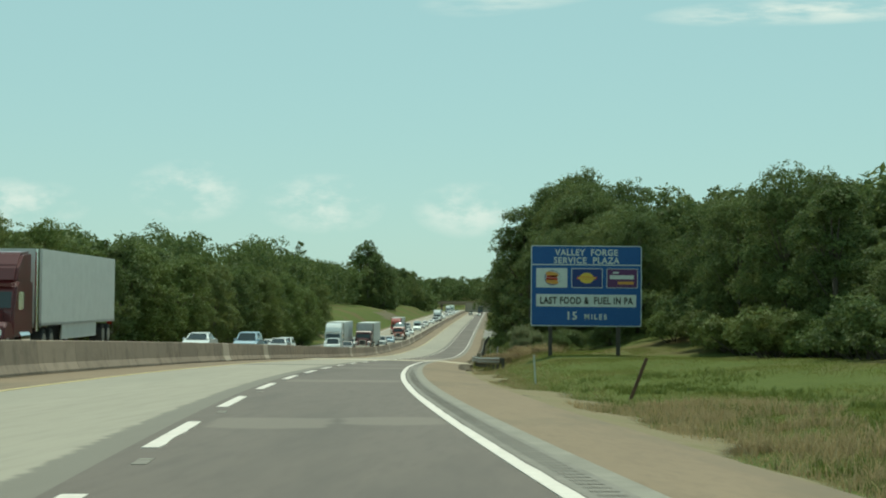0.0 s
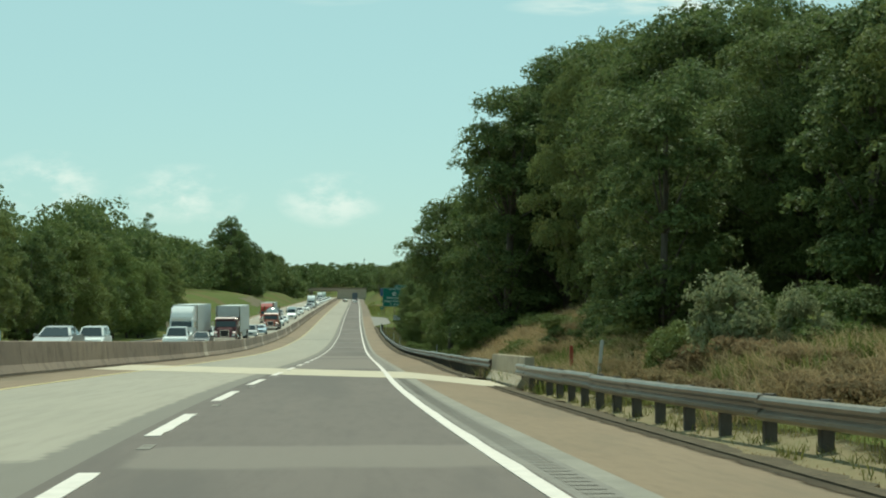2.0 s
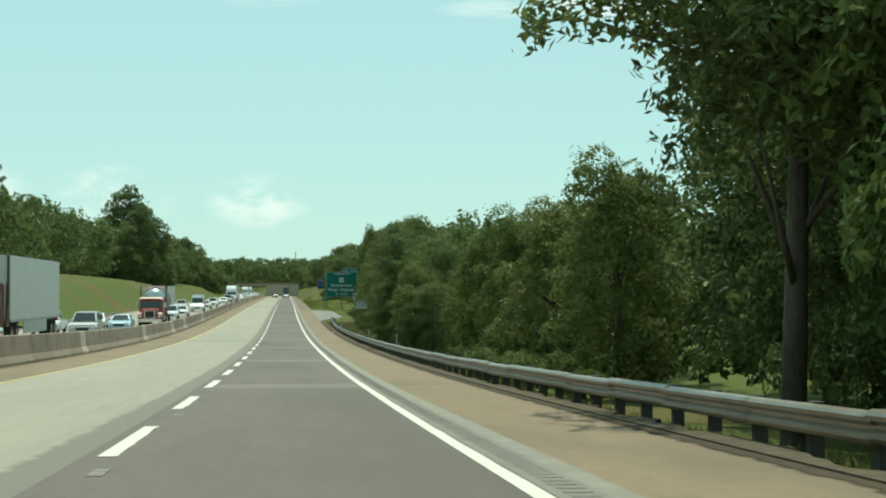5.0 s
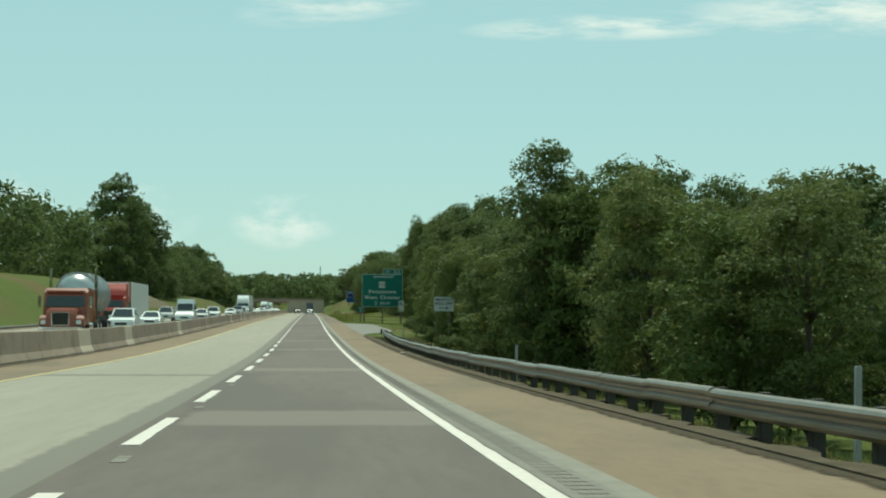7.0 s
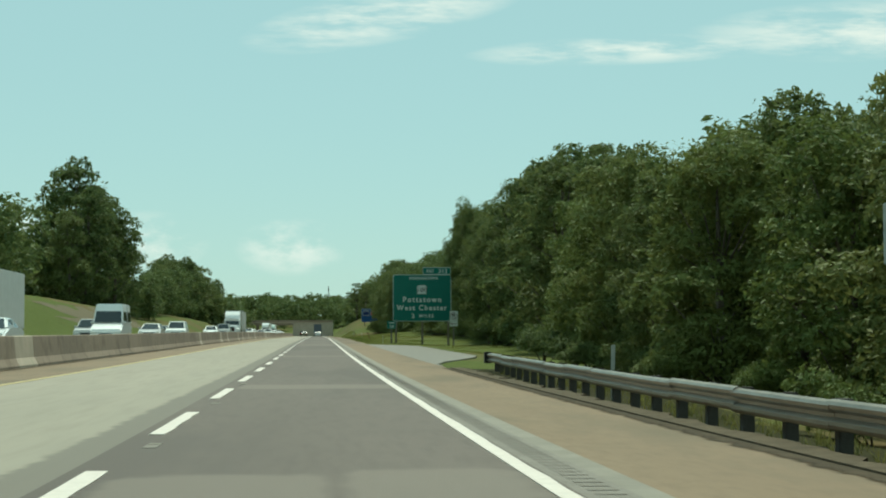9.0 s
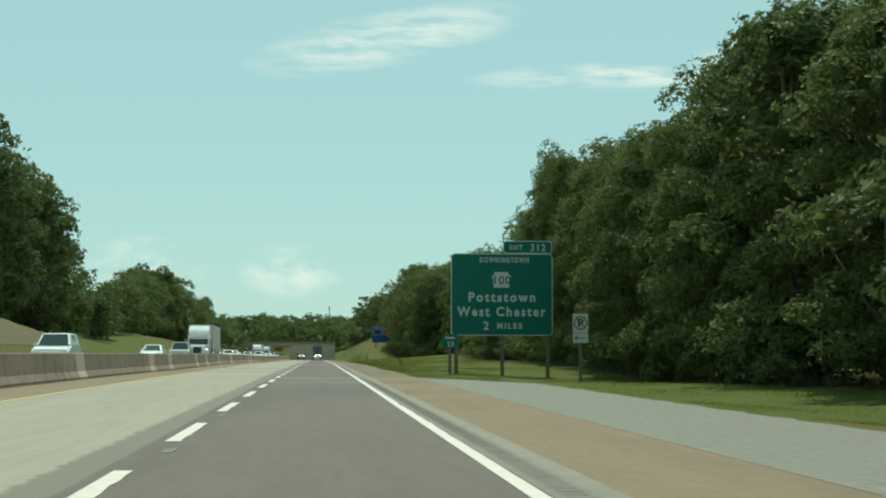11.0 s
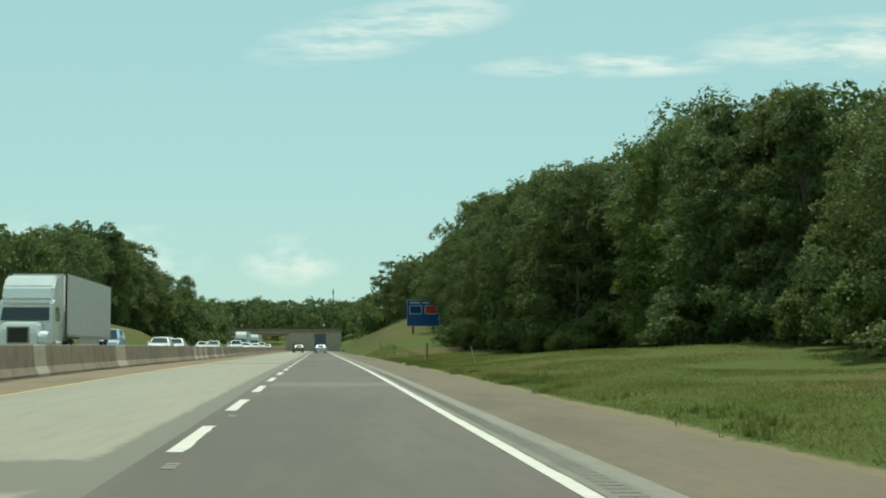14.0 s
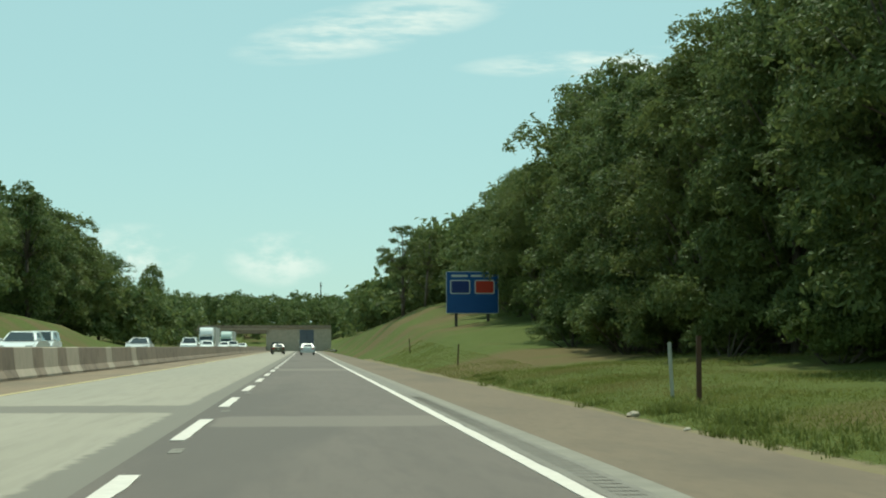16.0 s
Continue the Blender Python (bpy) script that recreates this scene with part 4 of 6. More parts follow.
def plant(kind, s, u, h, turn=None, wide=1.0, group="trees beside the road", label="", rnd=random.Random(77)):
    """A tree or shrub of height h on the ground at s, u."""
    bush = kind in SHRUBS
    meshes, text = (SHRUBS if bush else KINDS)[kind]
    k = h / (2.2 if bush else FULL[kind])
    p = ground_at(s, u)
    m = pose(*p, 0, 0, rnd.uniform(0, 360) if turn is None else turn)
    t = tagged(new("shrub" if bush else "tree"), label or text, "shrub" if bush else "tree", group)
    put("stem" if bush else "trunk", meshes[0], t)
    put("foliage" if bush else "crown", meshes[1], t)
    t.matrix_world = m
    t.scale = (k * wide, k * wide, k)
    return t


def belt(kinds, s0, s1, step, u0, u1, h0, h1, seed, group="trees beside the road", wide=(0.9, 1.25)):
    """A row of trees; h0 may be a table of the canopy's height by s, of which each tree takes at least the share h1."""
    rd = random.Random(seed)
    s = s0
    while s <= s1:
        at = s + rd.uniform(-0.35, 0.35) * step
        tall = rd.uniform(h1, 1.03) * float(np.interp(at, list(h0), list(h0.values()))) if isinstance(h0, dict) else rd.uniform(h0, h1)
        plant(rd.choice(kinds), at, rd.uniform(u0, u1), tall, wide=rd.uniform(*wide), group=group, rnd=rd)
        s += step


JOINED, SECOND = [], []  # trees deep in the woods and in the second rows, one mass


def deep(s0, s1, step, u0, u1, h0, h1, seed):
    rd = random.Random(seed)
    s = s0
    while s <= s1:
        JOINED.append((s + rd.uniform(-0.4, 0.4) * step, rd.uniform(u0, u1), rd.uniform(h0, h1)))
        s += step


def second_row(s0, s1, step, u0, u1, heights, least, seed):
    """Trees behind the first row, by the canopy's height at s."""
    rd = random.Random(seed)
    s = s0
    while s <= s1:
        at = s + rd.uniform(-0.35, 0.35) * step
        SECOND.append((at, rd.uniform(u0, u1), rd.uniform(least, 1.04) * float(np.interp(at, list(heights), list(heights.values())))))
        s += step


# right side: behind the blue sign
plant("broad_b", 58, 20.5, 4.0, wide=1.6, label="low overgrown tree smothered in light vines")
plant("vine", 63, 21.5, 4.6, wide=1.6)
belt(["shrub", "bright"], 51, 64, 2.6, 18.4, 20, 1.6, 2.6, 65, "roadside shrubs")
second_row(60, 104, 4.0, 25, 30, {60: 7.2, 76: 8.6, 104: 8.6}, 0.85, 1)
belt(["broad_b", "vine", "broad"], 66, 106, 3.4, 18.5, 22.5, {66: 7.2, 76: 8.5, 84: 8.1, 92: 7.2, 106: 7.4}, 0.84, 61)
deep(50, 120, 2, 33, 50, 7.5, 9, 2)
belt(["shrub", "bright", "shrub"], 64, 102, 2.6, 16.6, 18.8, 1.4, 2.8, 3, "roadside shrubs")
# the bank by the bridge slab
belt(["broad", "broad_b", "vine", "near_c"], 105, 146, 3.6, 14.5, 17.5, {105: 8.3, 116: 7.6, 122: 7.7, 130: 9.6, 140: 11.4, 148: 12.6}, 0.86, 4)
belt(["near_c", "near_b"], 150, 176, 4.5, 15, 18, {150: 12.4, 158: 12.6, 166: 13.6, 174: 16.2}, 0.88, 44)
second_row(108, 182, 5, 20, 26, {108: 7.3, 122: 7.7, 132: 9.0, 140: 10.2, 156: 11.7, 170: 14.2, 182: 17}, 0.85, 5)
belt(["shrub", "shrub", "bright"], 98, 117, 3.2, 9.5, 12.5, 0.8, 1.5, 45, "roadside shrubs")
belt(["vine", "broad_b"], 100, 114, 4.0, 12.2, 14.5, {100: 6.0, 108: 7.6, 114: 7.4}, 0.8, 50)
belt(["vine", "near_c"], 117, 146, 4.2, 12.2, 14.5, {117: 6.6, 124: 7.6, 132: 9.6, 140: 11.2, 146: 10.4}, 0.82, 52)
belt(["near_b", "vine"], 117, 133, 2.6, 9.2, 11.5, 4.8, 6.6, 59)
plant("near_c", 154, 12.6, 11.6, wide=0.75)
plant("near_a", 165, 13, 14.2, wide=1.1)
plant("near_b", 176, 12.6, 15.5, wide=0.95)
plant("near_b", 163.5, 9.3, 12.8, wide=1.25)
plant("near_b", 170, 11.0, 13.8, wide=1.1)
plant("near_c", 173, 15, 17.0, wide=0.9)
plant("near_b", 183, 15, 15.5, wide=0.9)
belt(["near_b"], 178, 186, 4, 15, 17, 14.5, 16.5, 6, wide=(0.8, 0.95))
# the tall open tree and its neighbours
belt(["near_b", "near_c"], 187, 201, 2.8, 11.5, 14.5, {187: 10.0, 196: 11.0, 204: 11.8}, 0.9, 62)
plant("open", 210, 8.9, 13.4, wide=1.1)
plant("near_c", 208, 12.6, 12.8, wide=0.85)
plant("near_b", 202, 11.6, 12.4)
plant("near_c", 216, 13.2, 13.4, wide=0.8)
plant("broad_b", 224, 14.5, 13.5, wide=0.9)
plant("light", 205, 11.2, 12.6, wide=0.85)
belt(["tall", "broad_b", "vine"], 196, 236, 5, 14.5, 19, {196: 12.4, 212: 14.5, 228: 14.5, 236: 11}, 0.85, 7)
belt(["light", "light", "broad_b"], 236, 278, 5.0, 10.5, 13.5, {236: 7.4, 256: 7.8, 278: 7.6}, 0.86, 8)
second_row(240, 292, 5, 15, 21, {240: 9, 270: 8.5, 292: 6.0}, 0.85, 9)
# along the long rail
belt(["broad_b", "vine", "light"], 299, 345, 4.0, 9.8, 13.0, {299: 6.2, 308: 7.1, 316: 8.1, 324: 7.4, 332: 6.7, 345: 7.5}, 0.8, 43)
belt(["mid", "mid_b", "broad_b"], 302, 440, 4.5, 15, 18.5, {302: 7.0, 316: 8.0, 324: 8.4, 332: 7.8, 341: 7.2, 350: 8.4, 364: 9.5, 380: 8.8, 396: 8.0, 412: 9.4, 426: 11.6, 440: 13.2}, 0.84, 11)
plant("tall", 317, 9.3, 8.8, wide=1.1)
plant("thin", 332, 10.9, 7.2)
plant("light", 331, 10.2, 6.4, wide=0.8)
plant("broad_b", 317, 13.2, 8.4)
plant("vine", 323, 13.8, 9.0, wide=1.2)
plant("open", 327, 15.5, 8.8)
plant("thin", 334, 14, 7.0)
plant("thin", 421, 17.5, 11.0, wide=1.2)
plant("light", 288, 8.6, 4.2, wide=1.3)
belt(["broad_b", "light"], 285, 296, 4, 9.2, 10.4, 4.2, 5.0, 74)
belt(["vine", "light", "broad_b"], 346, 398, 4.2, 10.8, 14, {346: 6.8, 357: 6.8, 365: 7.2, 374: 7.2, 388: 7.5, 398: 8.0}, 0.86, 10)
second_row(346, 436, 5.5, 20, 26, {346: 9.2, 364: 9.4, 396: 11.2, 412: 10.6, 436: 11.6}, 0.85, 71)
belt(["shrub"], 117, 134, 1.7, 8.4, 10, 0.6, 1.2, 66, "roadside shrubs")
belt(["bramble", "bright"], 136, 160, 7.5, 8.5, 12, 0.9, 1.6, 60, "roadside shrubs")
belt(["bright"], 158, 176, 4.5, 7.6, 8.6, 1.4, 2.2, 41, "roadside shrubs")
plant("bright", 187, 7.3, 1.5, group="roadside shrubs")
plant("pale", 105.2, 8.6, 1.7, wide=0.9, group="roadside shrubs")
plant("pale", 103.6, 9.6, 1.2, wide=0.8, group="roadside shrubs")
plant("bright", 107.4, 8.0, 1.5, wide=0.8, group="roadside shrubs")
belt(["brush"], 90, 112, 2.4, 6.7, 7.8, 0.7, 1.1, 85, "roadside shrubs")
belt(["brush"], 92, 112, 3.1, 8.0, 9.4, 0.7, 1.2, 86, "roadside shrubs")
belt(["brush", "bramble"], 131, 142, 2.6, 7.6, 9.8, 0.9, 1.5, 87, "roadside shrubs")
belt(["shrub", "bright"], 222, 246, 6, 7.2, 8.2, 1.2, 1.9, 42, "roadside shrubs")
belt(["shrub", "bright"], 330, 396, 6, 8.8, 10.5, 1.0, 1.8, 46, "roadside shrubs")
# behind the green sign
belt(["broad", "vine", "tall", "near_b"], 441, 508, 4.6, 17.8, 20.6, {441: 11.8, 452: 13.4, 466: 14.2, 476: 14.6, 486: 13.8, 508: 14.0}, 0.86, 12)
second_row(441, 534, 4, 22, 25, {441: 12.4, 452: 14.6, 466: 17.0, 484: 15.6, 500: 15.8, 516: 16.4, 534: 15.4}, 0.88, 78)
belt(["near_b", "tall", "vine"], 511, 526, 4.4, 18.6, 20.6, {511: 14.0, 526: 14.2}, 0.88, 84)
plant("open", 525, 18.2, 15.2, wide=0.6)
plant("tall", 519, 18.0, 14.6, wide=0.7)
deep(436, 545, 4, 27, 38, 14, 17, 13)
plant("thin", 452, 21, 15.2)
plant("vine", 541, 19, 8.8, wide=0.75, label="narrow tree smothered in dark hanging vines")
plant("broad_b", 533, 22, 8.2)
plant("broad_b", 549, 23, 6.4, wide=1.1)
plant("vine", 527, 23, 8.6, wide=1.2)
belt(["shrub", "bright"], 526, 548, 2.8, 17.6, 20, 2.0, 3.4, 69, "roadside shrubs")
deep(526, 560, 2.5, 26, 34, 9, 12, 70)
belt(["shrub", "bright", "shrub"], 440, 524, 6, 17.5, 19.5, 1.6, 3.0, 14, "roadside shrubs")
# the wooded mound before the second blue sign
belt(["vine", "broad_b", "light"], 546, 600, 3.8, 17.0, 20.0, {546: 5.8, 556: 7.4, 564: 8.4, 572: 9.2, 580: 9.5, 588: 9.8, 600: 11.0}, 0.86, 15)
belt(["shrub", "shrub", "bright"], 545, 600, 3.5, 15.5, 18, 1.8, 3.4, 57, "roadside shrubs")
second_row(566, 690, 5, 22, 28, {566: 10.2, 580: 11.6, 596: 13.0, 612: 14.2, 630: 14.8, 660: 16.9, 676: 16.8, 690: 14.4}, 0.86, 16)
belt(["vine", "vine", "broad_b", "near_b"], 602, 664, 3.6, 13.6, 16.0, {602: 10.1, 612: 10.7, 628: 11.6, 644: 10.4, 652: 10.8, 664: 10.8}, 0.86, 17)
belt(["vine", "broad_b", "near_c"], 598, 673, 4.2, 17.2, 19.2, {598: 10.4, 612: 10.9, 628: 12.4, 644: 12.2, 656: 11.6, 664: 12.2, 674: 12.4}, 0.88, 58)
belt(["shrub", "shrub", "bright"], 596, 664, 4.5, 12, 14, 1.5, 3, 48, "roadside shrubs")
belt(["vine", "vine", "broad_b"], 668, 684, 3.6, 16.4, 18, {668: 13.4, 676: 13.6, 686: 12.4}, 0.88, 72)
belt(["vine", "vine", "broad_b"], 690, 720, 3.8, 16.0, 19, {690: 10.2, 704: 11.0, 720: 10.4}, 0.86, 47)
second_row(636, 702, 4.2, 32, 40, {636: 18, 644: 20.0, 660: 21, 702: 21.4}, 0.86, 76)
second_row(716, 764, 5, 20, 26, {716: 12.8, 745: 13.2, 764: 13.6}, 0.86, 77)
deep(650, 740, 4, 26, 34, 9, 11.5, 18)
second_row(722, 800, 5, 15, 20, {722: 11, 740: 10.2, 760: 10, 800: 11}, 0.8, 19)
plant("thin", 763, 10.6, 9.6, wide=1.3)
plant("thin", 756, 12.5, 8.0, wide=1.2)
deep(760, 980, 4, 12, 20, 7, 10, 20)
deep(740, 1000, 4, 20, 50, 9, 13, 29)
# left side
belt(["mid_b", "light", "light"], 70, 335, 5.6, -31, -27.5, {70: 8.5, 200: 9.8, 240: 11, 300: 10.5, 335: 8.5}, 0.74, 21, "trees along the opposite carriageway")
second_row(60, 345, 4.6, -46, -36, {60: 10, 160: 11.4, 200: 13.2, 225: 15, 250: 17.8, 345: 18.4}, 0.72, 22)
second_row(60, 350, 5.2, -70, -54, {60: 13, 200: 15.4, 232: 16.2, 270: 17.4, 305: 18.8, 350: 21}, 0.78, 23)
deep(345, 580, 4, -52, -40, 12, 15.5, 24)
deep(580, 660, 4, -60, -48, 13, 17, 75)
deep(330, 800, 5, -90, -54, 13, 18, 25)
plant("thin", 452, -47, 17.5, wide=0.6)
for ds, du, hh in ((0, 0, 23.5), (-9, 3, 18), (8, -4, 20), (14, 4, 16), (-16, 2, 14), (4, 6, 16.5), (26, 1, 21), (40, 0, 19)):
    plant("mid_b", 598 + ds, -40 + du, hh, wide=1.05)
second_row(630, 770, 6, -41, -35, {630: 7, 660: 8, 690: 8.6, 720: 11, 770: 14}, 0.85, 26)
belt(["mid", "mid_b", "broad"], 782, 890, 6, -46, -37, {782: 15, 800: 17.4, 825: 19.2, 850: 20, 870: 18, 890: 15}, 0.84, 73, "trees along the opposite carriageway")
deep(850, 1010, 4, -42, -29, 8, 12, 27)
for ds, hh in ((0, 21), (-12, 17), (14, 16)):
    plant("mid", 1085 + ds, -48, hh, wide=0.8)


# woods behind and on the hills
def far_woods():
    rng = np.random.default_rng(5)
    vs, fs, n0 = [], [], 0
    spots = list(JOINED)
    for s0, s1, u0, u1, n, h0, h1 in ((1180, 1330, -330, 330, 760, 12, 15), (1330, 1440, -380, 380, 300, 12, 15), (820, 1180, -230, -50, 110, 11, 16), (1000, 1180, 14, 220, 110, 10, 15), (100, 760, 45, 120, 90, 12, 15)):
        spots += [(rng.uniform(s0, s1), rng.uniform(u0, u1), rng.uniform(h0, h1)) for _ in range(n)]
    for s, u, h in SECOND:  # finer leaves, crowns that reach the height given
        p, q = ground_at(s, u), 0.14 * h + (1.2 if u > 0 else 1.7)
        lobes = []
        for j in range(16):
            f, a = (j + 0.5) / 16, rng.uniform(0, 6.28)
            w = q * math.sin(math.pi * (0.2 + 0.72 * f)) * rng.uniform(0.5, 1.0)
            lobes.append((p[0] + w * math.cos(a), p[1] + w * math.sin(a), p[2] + h * (0.08 + 0.82 * f), q * rng.uniform(0.42, 0.62), q * rng.uniform(0.36, 0.5)))
        v, f = leaf_cloud(rng, lobes, *((2600, 0.26) if u > 0 else (1700, 0.36)), fill=0.1)
        vs.append(v)
        fs.append(f + n0)
        n0 += len(v)
    for s, u, h in spots:
        if s > 900 and -24 < u < 6 and s < 1200:
            continue
        p = ground_at(s, u)
        near = s < 800
        lobes = []
        for j in range(9):
            a, q = rng.uniform(0, 6.28), rng.uniform(0.4, 2.9)
            lobes.append((p[0] + q * math.cos(a), p[1] + q * math.sin(a), p[2] + h * rng.uniform(0.1, 0.86), rng.uniform(1.6, 2.8), rng.uniform(1.5, 2.6)))
        v, f = leaf_cloud(rng, lobes, 560 if near else 420, 0.5 if near else 0.7, fill=0.1)
        vs.append(v)
        fs.append(f + n0)
        n0 += len(v)
    me = mesh("far_woods", np.concatenate(vs), np.concatenate(fs).tolist(), [M["leaf"]])
    tagged(put("far_woods", me), "dark green woods behind the verges and on the hills", "woods", kind="stuff")


far_woods()


# ---- signs ----
def rounded_panel(w, h, r, t, n=5):
    """A panel in the x-z plane, its face towards -y, its lower left corner at 0, 0."""
    pts = []
    for cx, cz, a0 in ((w - r, r, -90), (w - r, h - r, 0), (r, h - r, 90), (r, r, 180)):
        for i in range(n + 1):
            a = radians(a0 + 90 * i / n)
            pts.append((cx + r * math.cos(a), cz + r * math.sin(a)))
    bm = bmesh.new()
    f = [bm.verts.new((x, 0, z)) for x, z in pts]
    b = [bm.verts.new((x, t, z)) for x, z in pts]
    bm.faces.new(f)
    bm.faces.new(b[::-1])
    for i in range(len(pts)):
        j = (i + 1) % len(pts)
        bm.faces.new((f[i], b[i], b[j], f[j]))
    return bm


def lettering(text, size, mat, parent, x, z, y=-0.012, width=None, name="lettering", squash=1.0, weight=0.0, gap=1.12):
    """Words set with the built-in font, centred on x, with the base line at z; size is the height of a capital."""
    cu = bpy.data.curves.new(name, "FONT")
    cu.body, cu.align_x, cu.size, cu.extrude, cu.resolution_u, cu.offset = text, "CENTER", size / 0.69, 0.002, 3, weight
    cu.space_character = gap
    ob = new(name, cu)
    bpy.context.view_layer.update()
    me = bpy.data.meshes.new_from_object(ob.evaluated_get(bpy.context.evaluated_depsgraph_get()))
    scene.collection.objects.unlink(ob)
    bpy.data.objects.remove(ob)
    me.materials.clear()
    me.materials.append(mat)
    xs = [v.co.x for v in me.vertices]
    k = squash if width is None else width / (max(xs) - min(xs))
    m = Matrix.Translation((x, y, z)) @ pose(0, 0, 0, 90, 0, 0) @ Matrix.Diagonal((k, 1, 1, 1))
    # one part for each letter
    owner = list(range(len(me.vertices)))

    def root(i):
        while owner[i] != i:
            owner[i] = owner[owner[i]]
            i = owner[i]
        return i

    for e in me.edges:
        owner[root(e.vertices[0])] = root(e.vertices[1])
    groups = {}
    for p in me.polygons:
        groups.setdefault(root(p.vertices[0]), []).append(tuple(p.vertices))
    for faces in groups.values():
        used = sorted({i for f in faces for i in f})
        at = {i: n for n, i in enumerate(used)}
        put("letter", mesh("letter", [me.vertices[i].co for i in used], [[at[i] for i in f] for f in faces], [mat]), parent, m)
    bpy.data.meshes.remove(me)


def panel_part(name, w, h, r, mat, parent, x, z, y=0.0, t=0.03, label=""):
    return part(name, rounded_panel(w, h, r, t), mat, parent, label, Matrix.Translation((x, y, z)))


def posts_part(parent, xs, z0, z1, mat, w=0.2, d=0.2, y=0.05):
    for x in xs:
        bm = boxes((x - w / 2, x + w / 2, y, y + 0.014, z0, z1), (x - w / 2, x + w / 2, y + d - 0.014, y + d, z0, z1), (x - 0.012, x + 0.012, y, y + d, z0, z1))
        part("post", bm, mat, parent)


def sign_at(x, y, z, label):
    return thing("road_sign", pose(x, y, z), label, "road sign")


def bar(parent, x, z, w, h, mat, y=-0.012, name="line_bar"):
    return part(name, boxes((x - w / 2, x + w / 2, y, y + 0.008, z, z + h)), mat, parent)


def disc(parent, x, z, rx, rz, mat, y=-0.012, name="mark", tilt=0.0):
    bm = bmesh.new()
    bmesh.ops.create_cone(bm, cap_ends=True, segments=28, radius1=1, radius2=1, depth=0.008)
    me = finish(bm, mat, name)
    return put(name, me, parent, Matrix.Translation((x, y, z)) @ pose(0, 0, 0, 0, tilt, 0) @ Matrix.Diagonal((rx, 1, rz, 1)) @ pose(0, 0, 0, 90, 0, 0))


# blue service plaza sign: lower left corner of the panel
A = sign_at(8.74, 81.0, -0.07, "large blue service plaza sign on two steel posts")
W, H = 5.55, 4.05
panel_part("rim", W, H, 0.12, M["sign_white"], A, 0, 0, 0.012, 0.03, "thin white rim")
panel_part("panel", W - 0.09, H - 0.09, 0.09, M["sign_blue"], A, 0.045, 0.045, 0.0, 0.02)
posts_part(A, (1.0, 4.4), -2.0, H - 0.1, M["post"])
part("rule", boxes((0.05, W - 0.05, -0.008, 0, 3.06, 3.11)), M["sign_white"], A)
lettering("VALLEY  FORGE", 0.30, M["sign_white"], A, 2.78, 3.56, width=3.15, weight=0.012)
lettering("SERVICE  PLAZA", 0.30, M["sign_white"], A, 2.78, 3.16, width=3.3, weight=0.012)
for k, (m, lab) in enumerate((("sign_white", "white logo panel"), ("logo_blue", "dark blue logo panel"), ("logo_purple", "dark purple logo panel"))):
    x0 = 0.27 + k * 1.76
    panel_part("logo_frame", 1.56, 0.98, 0.04, M["sign_white"], A, x0, 1.93, -0.008, 0.008)
    panel_part("logo_panel", 1.50, 0.92, 0.03, M[m], A, x0 + 0.03, 1.96, -0.012, 0.004, lab)
disc(A, 1.08, 2.42, 0.40, 0.38, M["logo_blue"], -0.018)
disc(A, 1.10, 2.43, 0.37, 0.34, M["sign_white"], -0.022)
disc(A, 1.06, 2.60, 0.33, 0.13, M["logo_orange"], -0.026, tilt=8)
disc(A, 1.06, 2.23, 0.33, 0.12, M["logo_orange"], -0.026, tilt=8)
bar(A, 1.05, 2.44, 0.52, 0.10, M["logo_red"], -0.03)
bar(A, 1.05, 2.30, 0.58, 0.12, M["logo_red"], -0.03)
disc(A, 2.80, 2.42, 0.36, 0.27, M["logo_yellow"], -0.018)
bar(A, 2.80, 2.36, 0.98, 0.13, M["logo_red"], -0.024)
bar(A, 2.80, 2.38, 0.92, 0.08, M["logo_yellow"], -0.03)
bar(A, 4.55, 2.38, 1.2, 0.20, M["sign_white"], -0.018)
bar(A, 4.25, 2.66, 0.3, 0.09, M["sign_white"], -0.018)
bar(A, 4.75, 2.12, 0.8, 0.14, M["logo_orange"], -0.018)
part("text_panel", boxes((0.27, 5.28, -0.01, 0, 0.98, 1.60)), M["sign_white"], A)
lettering("LAST FOOD &  FUEL IN PA", 0.33, M["sign_black"], A, 2.78, 1.13, -0.016, width=4.65, weight=0.016)
lettering("15", 0.38, M["sign_white"], A, 2.05, 0.34, weight=0.014)
lettering("MILES", 0.25, M["sign_white"], A, 3.25, 0.36, width=1.12, weight=0.01, gap=1.35)

# green exit sign
B = sign_at(8.05, 496.9, -4.85, "large green exit sign on three steel posts")
WB, HB = 6.1, 4.89
panel_part("rim", WB, HB, 0.24, M["sign_white"], B, 0, 0, 0.012, 0.03, "thin white rim")
panel_part("panel", WB - 0.11, HB - 0.11, 0.19, M["sign_green"], B, 0.055, 0.055, 0.0, 0.02)
posts_part(B, (0.33, 3.08, 5.8), -2.7, HB - 0.1, M["steel"])
panel_part("exit_rim", 2.96, 0.76, 0.2, M["sign_white"], B, 3.12, HB + 0.01, 0.012, 0.03, "thin white rim")
panel_part("exit_panel", 2.86, 0.66, 0.16, M["sign_green"], B, 3.17, HB + 0.06, 0.0, 0.02)
lettering("EXIT", 0.28, M["sign_white"], B, 3.9, HB + 0.24, width=0.78, weight=0.01)
lettering("312", 0.40, M["sign_white"], B, 5.22, HB + 0.17, width=0.92, weight=0.012)
lettering("DOWNINGTOWN", 0.30, M["sign_white"], B, 3.2, 4.36, width=2.95, weight=0.014, gap=1.3)
bm = bmesh.new()
